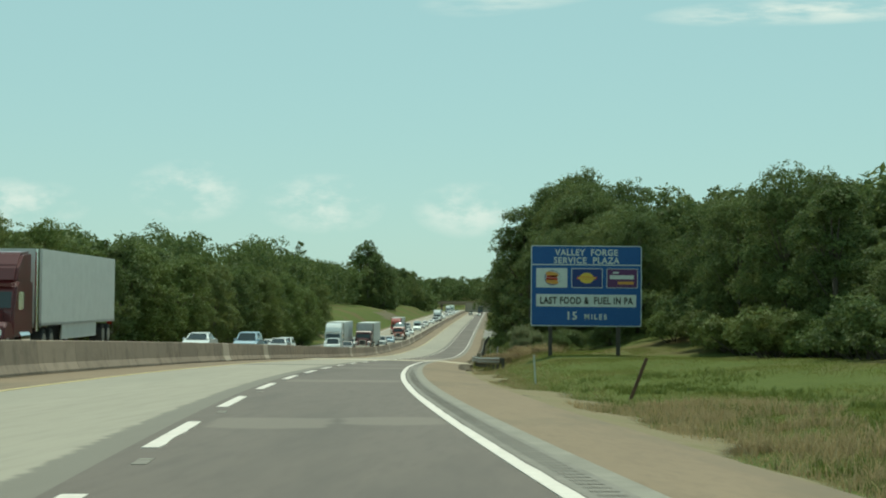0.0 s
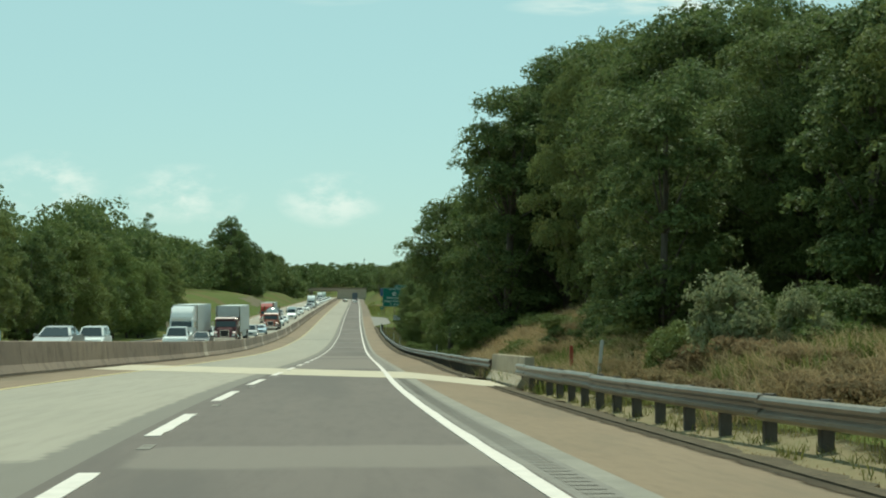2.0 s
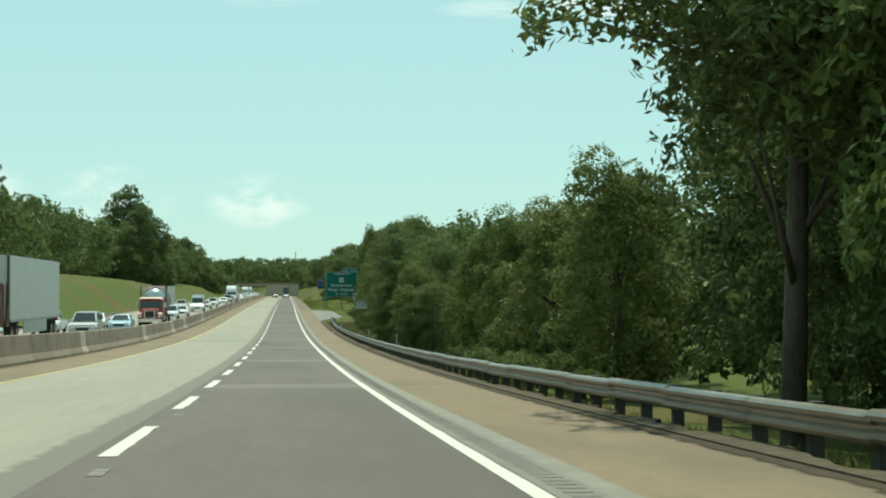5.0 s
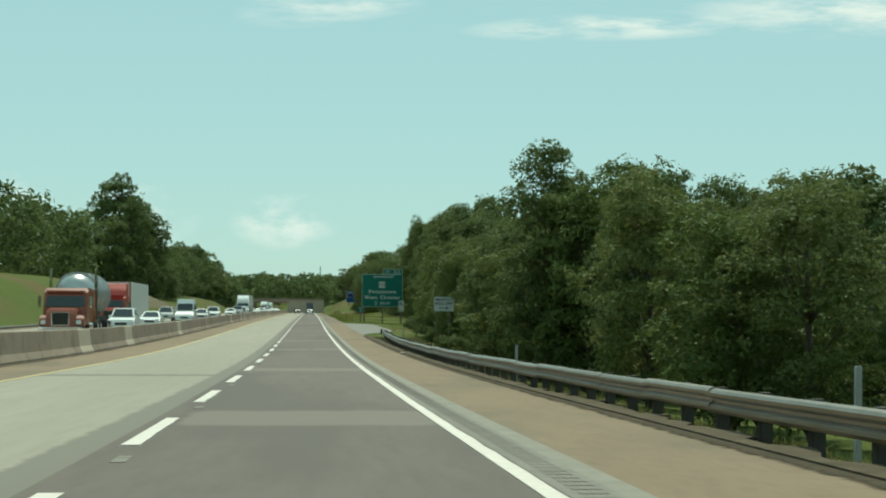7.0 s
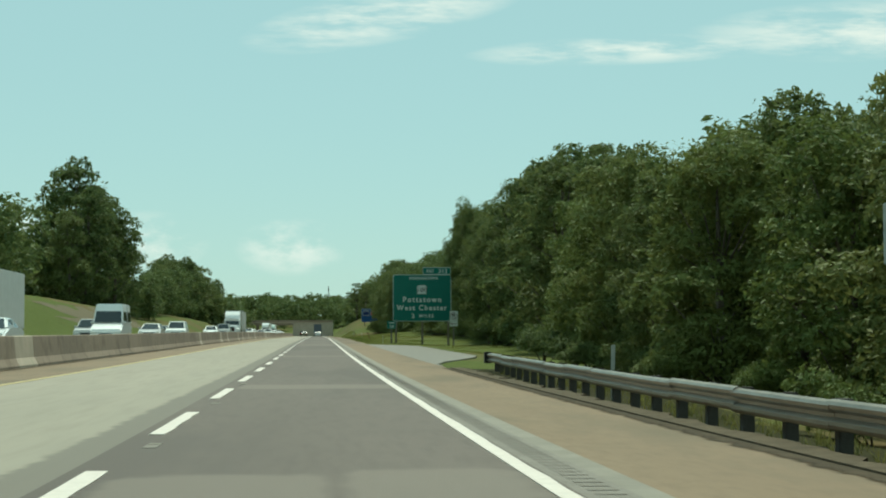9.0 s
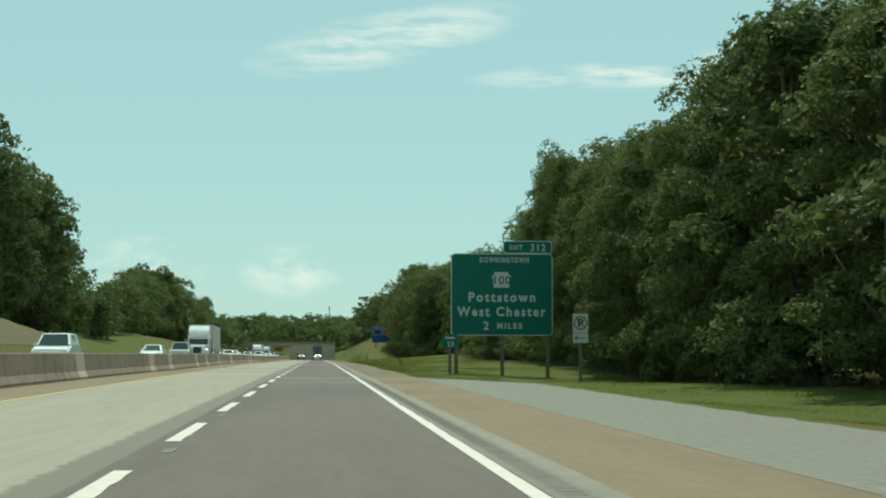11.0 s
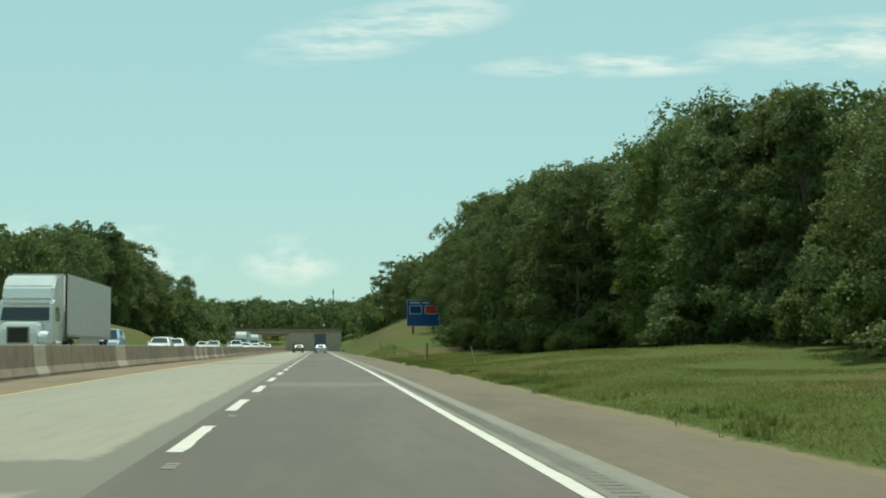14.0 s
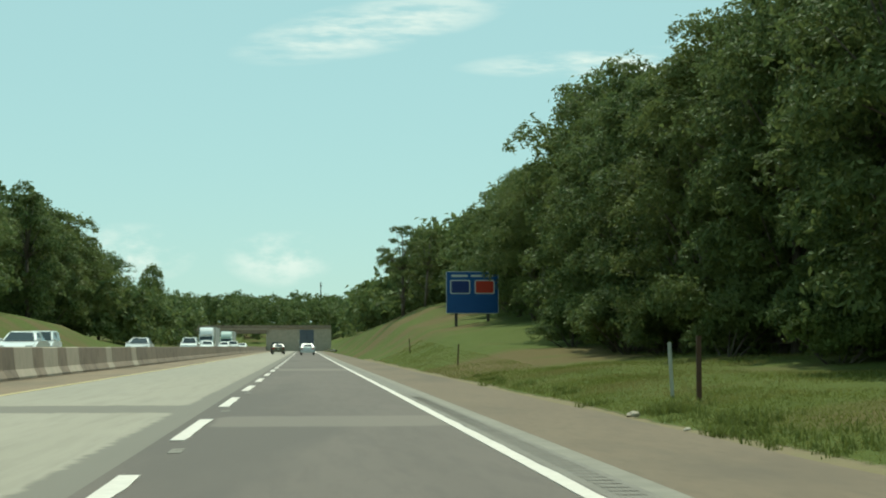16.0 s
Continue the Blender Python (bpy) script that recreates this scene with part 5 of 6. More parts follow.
shield = [(-0.47, 0), (0.47, 0), (0.50, 0.55), (0.57, 0.62), (0.54, 0.74), (0.42, 0.74), (0.42, 0.92), (-0.42, 0.92), (-0.42, 0.74), (-0.54, 0.74), (-0.57, 0.62), (-0.50, 0.55)]
fr, bk = [bm.verts.new((x, 0, z)) for x, z in shield], [bm.verts.new((x, 0.01, z)) for x, z in shield]
bm.faces.new(fr)
bm.faces.new(bk[::-1])
for i in range(len(shield)):
    j = (i + 1) % len(shield)
    bm.faces.new((fr[i], bk[i], bk[j], fr[j]))
part("route_shield", bm, M["sign_white"], B, "white keystone route shield", Matrix.Translation((3.02, -0.012, 2.86)))
lettering("100", 0.46, M["sign_black"], B, 3.02, 3.08, -0.018, width=0.98, weight=0.004)
lettering("Pottstown", 0.53, M["sign_white"], B, 3.05, 2.03, width=4.0, weight=0.024, gap=1.3)
lettering("West Chester", 0.53, M["sign_white"], B, 3.02, 1.17, width=5.3, weight=0.024, gap=1.3)
lettering("2", 0.46, M["sign_white"], B, 2.1, 0.36, weight=0.016)
lettering("MILES", 0.32, M["sign_white"], B, 3.5, 0.42, width=1.5, weight=0.014, gap=1.35)

# small green marker in front of the exit sign's first post
K = sign_at(7.33, 494.2, -7.0, "small green marker sign on a wooden post")
panel_part("panel", 0.88, 0.78, 0.06, M["sign_green"], K, 0, 1.38, 0.0, 0.01)
lettering("23", 0.26, M["sign_white"], K, 0.48, 1.48, weight=0.008)
bar(K, 0.45, 1.92, 0.56, 0.1, M["sign_white"])
part("post", boxes((0.36, 0.52, 0.012, 0.17, -0.4, 2.1)), M["wood_post"], K)

# blue services sign
D = sign_at(10.43, 703.88, -2.74, "blue services sign with two logo panels on two posts")
WD, HD = 3.92, 3.13
panel_part("rim", WD, HD, 0.1, M["sign_white"], D, 0, 0, 0.012, 0.03, "thin white rim")
panel_part("panel", WD - 0.08, HD - 0.08, 0.08, M["sign_blue"], D, 0.04, 0.04, 0.0, 0.02)
posts_part(D, (0.75, 3.15), -1.6, HD - 0.1, M["post"])
for x0, m in ((0.3, "logo_blue"), (2.12, "logo_red")):
    panel_part("logo_frame", 1.5, 1.05, 0.15, M["sign_white"], D, x0, 1.45, -0.008, 0.008)
    panel_part("logo_panel", 1.34, 0.89, 0.12, M[m], D, x0 + 0.08, 1.53, -0.012, 0.004, "small logo panel")
for x0, w in ((1.0, 1.2), (2.3, 0.9), (3.2, 0.5)):
    bar(D, x0, 2.72, w, 0.16, M["sign_white"])

# white pull-off sign
C = sign_at(7.44, 349.0, -5.745, "white emergency pull-off sign on two slim posts")
panel_part("panel", 1.24, 0.88, 0.05, M["sign_white"], C, 0, 0, 0.0, 0.01)
lettering("EMERGENCY", 0.155, M["sign_black"], C, 0.62, 0.66, width=1.1, weight=0.004)
lettering("PULL OFF", 0.17, M["sign_black"], C, 0.62, 0.40, width=1.08, weight=0.004)
part("arrow", boxes((0.3, 0.8, -0.008, 0, 0.185, 0.225)), M["sign_black"], C)
bm = bmesh.new()
bm.faces.new([bm.verts.new(v) for v in ((0.78, -0.008, 0.13), (0.96, -0.008, 0.205), (0.78, -0.008, 0.28))])
part("arrow_head", bm, M["sign_black"], C)
for x in (0.14, 0.95):
    part("post", boxes((x - 0.03, x + 0.03, 0.012, 0.06, -3.6, 0.86)), M["steel"], C)
C.scale = (0.927, 1, 0.927)
part("reflector", boxes((0.2, 0.3, 0.0, 0.02, -1.65, -1.4)), M["orange"], C, "orange reflector")

# no-parking sign
P_ = thing("road_sign", stand(479.6, 12.88, float(land(479.6, 12.88))), "small white no-parking sign on a wooden post", "road sign")
panel_part("panel", 0.75, 0.93, 0.05, M["sign_white"], P_, -0.375, 2.43, -0.05, 0.01)
panel_part("arrow_panel", 0.75, 0.48, 0.05, M["sign_white"], P_, -0.375, 1.93, -0.05, 0.01)


def ring(parent, x, z, r, t, mat, y):
    bm = bmesh.new()
    n = 28
    a = [[bm.verts.new((x + q * math.cos(6.2832 * i / n), y, z + q * math.sin(6.2832 * i / n))) for i in range(n)] for q in (r, r - t)]
    for i in range(n):
        j = (i + 1) % n
        bm.faces.new((a[0][i], a[0][j], a[1][j], a[1][i]))
    return part("ring", bm, mat, parent)


ring(P_, 0, 2.9, 0.33, 0.05, M["sign_red"], -0.056)
lettering("P", 0.4, M["sign_black"], P_, 0.0, 2.7, -0.056, weight=0.014)
part("slash", boxes((-0.3, 0.3, -0.062, -0.058, -0.026, 0.026)), M["sign_red"], P_, "dark red bar", Matrix.Translation((0, 0, 2.9)) @ pose(0, 0, 0, 0, 45, 0))
part("arrow", boxes((-0.26, 0.26, -0.06, -0.052, 2.15, 2.19)), M["sign_red"], P_, "dark red arrow")
for turn in (-42, 42):
    part("arrow_head", boxes((0.0, 0.17, -0.066, -0.061, -0.02, 0.02)), M["sign_red"], P_, "", Matrix.Translation((-0.28, 0, 2.17)) @ pose(0, 0, 0, 0, turn, 0))
part("post", boxes((-0.07, 0.07, -0.038, 0.1, -0.5, 3.25), bevel=0.008), M["wood_post"], P_)


# ---- vehicles: local y is forward, wheels on z = 0 ----
_wheels = {}


def wheel(parent, x, y, r, w, name="wheel"):
    key = (round(r, 2), round(w, 2))
    if key not in _wheels:
        t = bmesh.new()
        cyl(t, (-w / 2, 0, 0), (w / 2, 0, 0), r, None, 20)
        bmesh.ops.bevel(t, geom=[e for e in t.edges if abs(e.verts[0].co.x - e.verts[1].co.x) < 1e-4], offset=0.04, segments=2, affect="EDGES")
        m = bmesh.new()
        cyl(m, (-w / 2 - 0.012, 0, 0), (w / 2 + 0.012, 0, 0), r * 0.6, None, 16)
        _wheels[key] = (finish(t, M["tyre"], "tyre"), finish(m, M["rim"], "rim"))
    ty = put(name, _wheels[key][0], parent, Matrix.Translation((x, y, r)))
    put("rim", _wheels[key][1], ty)
    return ty


def frustum(y0, y1, w0, z0, y2, y3, w1, z1, bevel=0.05):
    """A cabin: the rectangle y0..y1, w0 wide at z0, tapering to y2..y3, w1 wide at z1."""
    bm = bmesh.new()
    lo = [bm.verts.new(v) for v in ((-w0 / 2, y0, z0), (w0 / 2, y0, z0), (w0 / 2, y1, z0), (-w0 / 2, y1, z0))]
    hi = [bm.verts.new(v) for v in ((-w1 / 2, y2, z1), (w1 / 2, y2, z1), (w1 / 2, y3, z1), (-w1 / 2, y3, z1))]
    bm.faces.new(lo[::-1])
    bm.faces.new(hi)
    for i in range(4):
        j = (i + 1) % 4
        bm.faces.new((lo[i], lo[j], hi[j], hi[i]))
    if bevel:
        bmesh.ops.bevel(bm, geom=bm.edges[:], offset=bevel, segments=2, affect="EDGES")
    return bm


CARS = {
    # half length, width, side outline (y, z), cabin (y0, y1, w0, z0, y2, y3, w1, z1), axle places, wheel radius
    "sedan": (2.35, 1.78, [(-2.32, 0.32), (-2.38, 0.72), (-2.25, 0.98), (-1.35, 1.02), (0.95, 0.98), (1.9, 0.84), (2.3, 0.68), (2.36, 0.34)], (-1.75, 1.15, 1.62, 0.97, -0.95, 0.25, 1.2, 1.44), (-1.38, 1.42), 0.32),
    "suv": (2.3, 1.88, [(-2.26, 0.38), (-2.32, 0.8), (-2.28, 1.1), (0.9, 1.08), (1.85, 1.0), (2.22, 0.85), (2.3, 0.4)], (-2.22, 1.2, 1.74, 1.07, -2.0, 0.35, 1.4, 1.74), (-1.35, 1.4), 0.36),
    "pickup": (2.75, 1.95, [(-2.7, 0.45), (-2.75, 0.8), (-2.72, 1.12), (-0.6, 1.12), (1.1, 1.12), (2.3, 1.06), (2.66, 0.95), (2.74, 0.45)], (-0.75, 1.35, 1.8, 1.1, -0.6, 0.6, 1.45, 1.85), (-1.7, 1.75), 0.4),
    "van": (2.95, 2.0, [(-2.9, 0.4), (-2.94, 1.2), (-2.85, 1.35), (1.5, 1.35), (2.3, 1.18), (2.85, 0.9), (2.94, 0.42)], (-2.9, 1.75, 1.96, 1.33, -2.86, 0.95, 1.72, 2.62), (-1.75, 1.8), 0.36),
}


def car(kind, colour, m, label, category="car", group="cars in the traffic"):
    L, w, outline, cab, axles, r = CARS[kind]
    t = thing(kind if kind != "sedan" else "sedan_car", m, label, category, group)
    P = M["paint"][colour]
    part("body", prism(outline, -w / 2, w / 2, 0.09), P, t, smooth=False)
    part("cabin", frustum(*cab, 0.07), P, t)
    y0, y1, w0, z0, y2, y3, w1, z1 = cab

    def pane(name, face, inset, lo, hi):
        """A window in one of the cabin's sloping faces: front, back or a side (+1, -1)."""
        def at(f):
            yb, yf, ww = y0 + (y2 - y0) * f, y1 + (y3 - y1) * f, (w0 + (w1 - w0) * f) / 2
            z = z0 + (z1 - z0) * f
            if face == "front":
                return [(-ww + inset, yf + 0.012, z), (ww - inset, yf + 0.012, z)]
            if face == "back":
                return [(ww - inset, yb - 0.012, z), (-ww + inset, yb - 0.012, z)]
            return [(face * (ww + 0.012), yf - inset if face > 0 else yb + inset, z), (face * (ww + 0.012), yb + inset if face > 0 else yf - inset, z)]
        q = at(lo) + at(hi)[::-1]
        bm = bmesh.new()
        bm.faces.new([bm.verts.new(v) for v in q])
        part(name, bm, M["car_glass"], t)

    tall = kind == "van"
    pane("windshield", "front", 0.1, 0.05, 0.62 if tall else 0.9)
    pane("rear_window", "back", 0.16, 0.12, 0.6 if tall else 0.86)
    for sx in (-1, 1):
        pane("side_window", sx, 0.22, 0.1, 0.6 if tall else 0.86)
        ym = (y0 + y1) / 2 - 0.1
        part("pillar", boxes((sx * (w0 + w1) / 4 - 0.06, sx * (w0 + w1) / 4 + 0.03, ym - 0.05, ym + 0.05, z0, z1 - 0.05)), P, t)
        part("mirror", boxes((sx * (w / 2 + 0.02) - 0.1, sx * (w / 2 + 0.02) + 0.1, y1 - 0.35, y1 - 0.22, z0 + 0.0, z0 + 0.15), bevel=0.03), P, t)
        part("headlight", boxes((sx * (w / 2 - 0.24) - 0.17, sx * (w / 2 - 0.24) + 0.17, L - 0.2, L - 0.02, 0.62, 0.78), bevel=0.03), M["lamp"], t, "clear headlight")
        part("tail_light", boxes((sx * (w / 2 - 0.2) - 0.14, sx * (w / 2 - 0.2) + 0.14, -L - 0.03, -L + 0.15, 0.72, 0.94), bevel=0.02), M["tail"], t, "red tail light")
        for y in axles:
            wheel(t, sx * (w / 2 - 0.11), y, r, 0.22)
    part("grille", boxes((-0.42, 0.42, L - 0.1, L + 0.015, 0.5, 0.68), bevel=0.02), M["black_trim"], t)
    part("front_bumper", boxes((-w / 2 + 0.05, w / 2 - 0.05, L - 0.12, L + 0.06, 0.3, 0.48), bevel=0.04), P, t)
    part("rear_bumper", boxes((-w / 2 + 0.05, w / 2 - 0.05, -L - 0.08, -L + 0.12, 0.32, 0.55), bevel=0.04), P, t)
    part("plate", boxes((-0.16, 0.16, -L - 0.1, -L - 0.07, 0.62, 0.72)), M["sign_white"], t)
    if kind == "pickup":
        part("bed", boxes((-w / 2 + 0.12, w / 2 - 0.12, -2.6, -0.8, 1.121, 1.128)), M["black_trim"], t)
    return t


def tractor(t, P, roof_fairing=True, stripe=None):
    """A long-nosed lorry cab, its front at y = 0, under the thing t."""
    part("bonnet", prism([(-0.05, 0.6), (-0.12, 1.3), (-0.35, 1.62), (-1.75, 1.78), (-1.75, 0.6)], -0.82, 0.82, 0.08), P, t)
    part("cab", prism([(-1.6, 0.75), (-1.65, 1.7), (-2.05, 2.65), (-2.4, 2.85), (-4.6, 2.85), (-4.6, 0.75)], -1.2, 1.2, 0.08), P, t)
    bm = bmesh.new()
    v = [bm.verts.new(q) for q in ((-1.08, -1.66, 1.80), (1.08, -1.66, 1.80), (1.02, -2.03, 2.58), (-1.02, -2.03, 2.58))]
    bm.faces.new(v)
    part("windshield", bm, M["car_glass"], t, "dark windshield")
    if roof_fairing:
        part("fairing", prism([(-2.1, 2.75), (-2.5, 3.35), (-3.1, 3.85), (-4.5, 3.95), (-4.5, 2.75)], -1.15, 1.15, 0.1), P, t)
    part("grille", boxes((-0.5, 0.5, -0.12, 0.02, 0.75, 1.5), bevel=0.03), M["chrome"], t, "chrome grille")
    part("grille_mesh", boxes((-0.43, 0.43, 0.0, 0.03, 0.8, 1.44)), M["black_trim"], t)
    part("bumper", boxes((-1.2, 1.2, -0.2, 0.12, 0.35, 0.68), bevel=0.05), M["chrome"], t, "chrome bumper")
    part("visor", boxes((-1.05, 1.05, -2.05, -1.85, 2.58, 2.7), bevel=0.02), P, t)
    if stripe:
        part("stripe", boxes((-1.12, 1.12, -2.86, -2.6, 3.1, 3.35)), stripe, t, "red band on the fairing")
    for sx in (-1, 1):
        part("mudguard", prism([(-0.25, 0.7), (-0.35, 1.15), (-0.7, 1.32), (-1.35, 1.3), (-1.65, 1.0), (-1.7, 0.7)], sx * 1.0 - 0.2, sx * 1.0 + 0.2, 0.05), P, t)
        part("headlight", boxes((sx * 0.95 - 0.15, sx * 0.95 + 0.15, -0.35, -0.2, 0.82, 1.05), bevel=0.03), M["lamp"], t, "clear headlight")
        part("mirror", boxes((sx * 1.42 - 0.09, sx * 1.42 + 0.09, -1.9, -1.75, 1.75, 2.4), bevel=0.03), M["chrome"], t)
        bm = bmesh.new()
        cyl(bm, (sx * 1.28, -4.85, 0.9), (sx * 1.28, -4.85, 4.05), 0.09, None, 10)
        part("exhaust", bm, M["chrome"], t)
        bm = bmesh.new()
        cyl(bm, (sx * 1.0, -3.9, 0.72), (sx * 1.0, -2.4, 0.72), 0.3, None, 14)
        part("fuel_tank", bm, M["chrome"], t)
        wheel(t, sx * 1.0, -1.0, 0.5, 0.3)
        for y in (-6.3, -7.6):
            wheel(t, sx * 0.98, y, 0.5, 0.55)
    part("chassis", boxes((-0.45, 0.45, -8.3, -1.5, 0.6, 0.9)), M["black_trim"], t)


def semi(colour, m, label, trailer="trailer", stripe=None, fairing=True, box_label="white box trailer"):
    t = thing("semi_truck", m, label, "truck", "trucks in the traffic")
    tractor(t, M["paint"][colour], fairing, M["logo_red"] if stripe else None)
    box_ = part("trailer_box", boxes((-1.3, 1.3, -21.2, -5.6, 1.18, 4.08), bevel=0.03), M[trailer], t, box_label)
    part("rail", boxes((-1.31, 1.31, -21.22, -5.58, 1.1, 1.2)), M["sign_back"], box_)
    part("door_seam", boxes((-0.02, 0.02, -21.23, -21.2, 1.25, 4.0)), M["black_trim"], box_)
    part("bumper_bar", boxes((-1.2, 1.2, -21.1, -20.95, 0.5, 0.62)), M["steel"], t)
    for sx in (-1, 1):
        part("landing_leg", boxes((sx * 0.7 - 0.07, sx * 0.7 + 0.07, -8.9, -8.75, 0.25, 1.2)), M["steel"], t)
        part("skirt", boxes((sx * 1.24 - 0.02, sx * 1.24 + 0.02, -16.8, -9.6, 0.5, 1.15)), M["trailer"], t)
        part("tail_light", boxes((sx * 1.05 - 0.12, sx * 1.05 + 0.12, -21.24, -21.2, 0.95, 1.08)), M["tail"], t)
        for y in (-18.6, -19.9):
            wheel(t, sx * 0.98, y, 0.5, 0.55)
    return t


def tanker(colour, m, label):
    t = thing("tank_truck", m, label, "truck", "trucks in the traffic")
    tractor(t, M["paint"][colour], False)
    bm = bmesh.new()
    prof = [(-5.3, 0.75), (-5.9, 1.15), (-7.5, 1.28), (-11.5, 1.28), (-12.6, 1.05), (-13.0, 0.6)]
    n = 24
    rings = [[bm.verts.new((r * math.cos(6.2832 * i / n), y, 2.55 + r * math.sin(6.2832 * i / n))) for i in range(n)] for y, r in prof]
    for a, b in zip(rings, rings[1:]):
        for i in range(n):
            bm.faces.new((a[i], a[(i + 1) % n], b[(i + 1) % n], b[i]))
    bm.faces.new(rings[0])
    bm.faces.new(rings[-1][::-1])
    part("tank", bm, M["tank"], t, "ribbed steel tank", smooth=True)
    for y in (-6.3, -7.4, -8.5, -9.6, -10.7, -11.6):
        bm = bmesh.new()
        cyl(bm, (0, y - 0.06, 2.55), (0, y + 0.06, 2.55), 1.33, None, 24)
        part("band", bm, M["sign_back"], t)
    part("frame", boxes((-0.9, 0.9, -12.9, -5.6, 1.0, 1.3)), M["black_trim"], t)
    for sx in (-1, 1):
        for y in (-11.0, -12.2):
            wheel(t, sx * 0.98, y, 0.5, 0.55)
    return t


IN, OUT = -13.4, -17.0


def toward(s, u):
    """Facing the oncoming way."""
    return stand(s, u, 0.418, 180)


semi("maroon", toward(57, IN), "maroon semi truck with a white box trailer")
car("sedan", "white", toward(110, IN), "white sedan in the oncoming traffic")
car("suv", "pale_blue", toward(132, IN), "pale blue sport utility car in the oncoming traffic", "car")
car("sedan", "silver", toward(151, IN), "silver sedan in the oncoming traffic")
car("sedan", "white", toward(171, OUT), "white sedan in the oncoming traffic")
car("suv", "white", toward(184, OUT), "white sport utility car in the oncoming traffic")
car("pickup", "white", toward(204, IN), "white pickup truck in the oncoming traffic", "pickup")
semi("white", toward(238, OUT), "white semi truck with a red band and a pale trailer", stripe=True)
semi("maroon", toward(250, IN), "dark red semi truck with a pale box trailer", fairing=False)
car("sedan", "dark", toward(224, IN), "dark sedan in the oncoming traffic")
car("suv", "white", toward(269, OUT), "white sport utility car in the oncoming traffic")
car("suv", "silver", toward(294, IN), "silver sport utility car in the oncoming traffic")
car("pickup", "white", toward(302, OUT), "white pickup truck in the oncoming traffic", "pickup")
car("sedan", "pale_blue", toward(318, IN), "pale blue sedan in the oncoming traffic")
car("sedan", "white", toward(332, OUT), "white sedan in the oncoming traffic")
tanker("brown_red", toward(346, IN), "red tank truck with a ribbed steel tank")
car("suv", "white", toward(377, IN), "white sport utility car in the oncoming traffic")
semi("red", toward(397, OUT), "red semi truck with a white box trailer")
car("sedan", "white", toward(398, IN), "white sedan in the oncoming traffic")
car("van", "white", toward(437, IN), "tall white van in the oncoming traffic", "van")
car("suv", "silver", toward(453, OUT), "silver sport utility car in the oncoming traffic")
car("sedan", "silver", toward(463, IN), "silver sedan in the oncoming traffic")
car("suv", "white", toward(487, IN), "white sport utility car in the oncoming traffic")
car("sedan", "dark", toward(510, OUT), "dark sedan in the oncoming traffic")
car("sedan", "white", toward(536, IN), "white sedan in the oncoming traffic")
car("pickup", "silver", toward(563, IN), "silver pickup truck in the oncoming traffic", "pickup")
semi("white", toward(584, IN), "white semi truck with a white box trailer")
car("suv", "pale_blue", toward(614, IN), "pale blue sport utility car in the oncoming traffic")
car("sedan", "white", toward(648, IN), "white sedan in the oncoming traffic")
car("sedan", "white", toward(662, IN), "white sedan in the oncoming traffic")
car("suv", "white", toward(690, OUT), "white sport utility car in the oncoming traffic")
car("sedan", "silver", toward(716, IN), "silver sedan in the oncoming traffic")
for k, (s_, u_, kind, col) in enumerate(((748, OUT, "sedan", "white"), (772, IN, "suv", "white"), (806, IN, "sedan", "white"), (828, OUT, "suv", "silver"), (852, IN, "sedan", "white"), (884, IN, "suv", "white"), (905, OUT, "sedan", "silver"), (930, IN, "sedan", "white"))):
    car(kind, col, toward(s_, u_), "%s %s far off in the oncoming traffic" % (col, "sedan" if kind == "sedan" else "sport utility car"))
semi("white", toward(860, OUT), "white semi truck far off in the oncoming traffic")
semi("green_white", toward(930, OUT), "pale green semi truck far off in the oncoming traffic")
# ahead, going the same way
car("suv", "dark", stand(836, -4.5, 0.008), "dark sport utility car ahead in the passing lane", "car", "cars ahead")
car("sedan", "olive", stand(812, -3.9, 0.008), "olive sedan ahead in the passing lane", "car", "cars ahead")
car("sedan", "white", stand(792, 0.1, 0.008), "white sedan ahead in the slow lane", "car", "cars ahead")
T_ = semi("dark", stand(902, 0.1, 0.008), "dark semi truck ahead in the slow lane", trailer="dark_trailer", box_label="dark slate grey box trailer")


# ---- posts, stakes, bridge, mast ----
def stake(s, u, h, lean, label, mat="rust", w=0.06, name="stake"):
    p = ground_at(s, u)
    bm = boxes((-w / 2, w / 2, -w / 2, w / 2, -0.3, h), bevel=0.008)
    ob = put(name, finish(bm, M[mat], name))
    ob.matrix_world = pose(*p, 0, lean, 0)
    return tagged(ob, label, "post", "roadside posts")


stake(43.2, 7.9, 1.2, 21, "rusty steel stake leaning in the grass", w=0.09)
stake(523, 6.4, 1.0, -20, "rusty steel stake leaning in the grass", w=0.09)
stake(612, 6.45, 1.1, 0, "rusty steel stake in the grass", w=0.08)
stake(590, 7.3, 0.85, -14, "pale marker post leaning in the grass", "marker", 0.05, "marker_post")
stake(614, 6.45, 1.0, -3, "pale marker post in the grass", "marker", name="marker_post")
stake(655, 6.4, 0.9, 2, "dark stake on the grassy bank")
stake(690, 6.6, 0.9, -4, "dark stake on the grassy bank")
stake(496, 6.9, 0.72, 0, "short marker post in the grass", "marker", name="marker_post")
stake(57.3, 6.6, 1.05, -4, "pale marker post in the grass", "marker", 0.065, "marker_post")
for s_ in (183, 274.3, 304.7, 363):
    stake(s_, 6.4, 1.2, 1, "pale delineator post behind the guard rail", "marker", 0.075, "delineator_post")
stake(112.6, 6.9, 1.15, 5, "pale leaning marker post behind the guard rail", "marker", 0.08, "marker_post")
stake(118.3, 7.0, 1.0, 0, "orange marker stake behind the guard rail", "orange", 0.1, "marker_post")


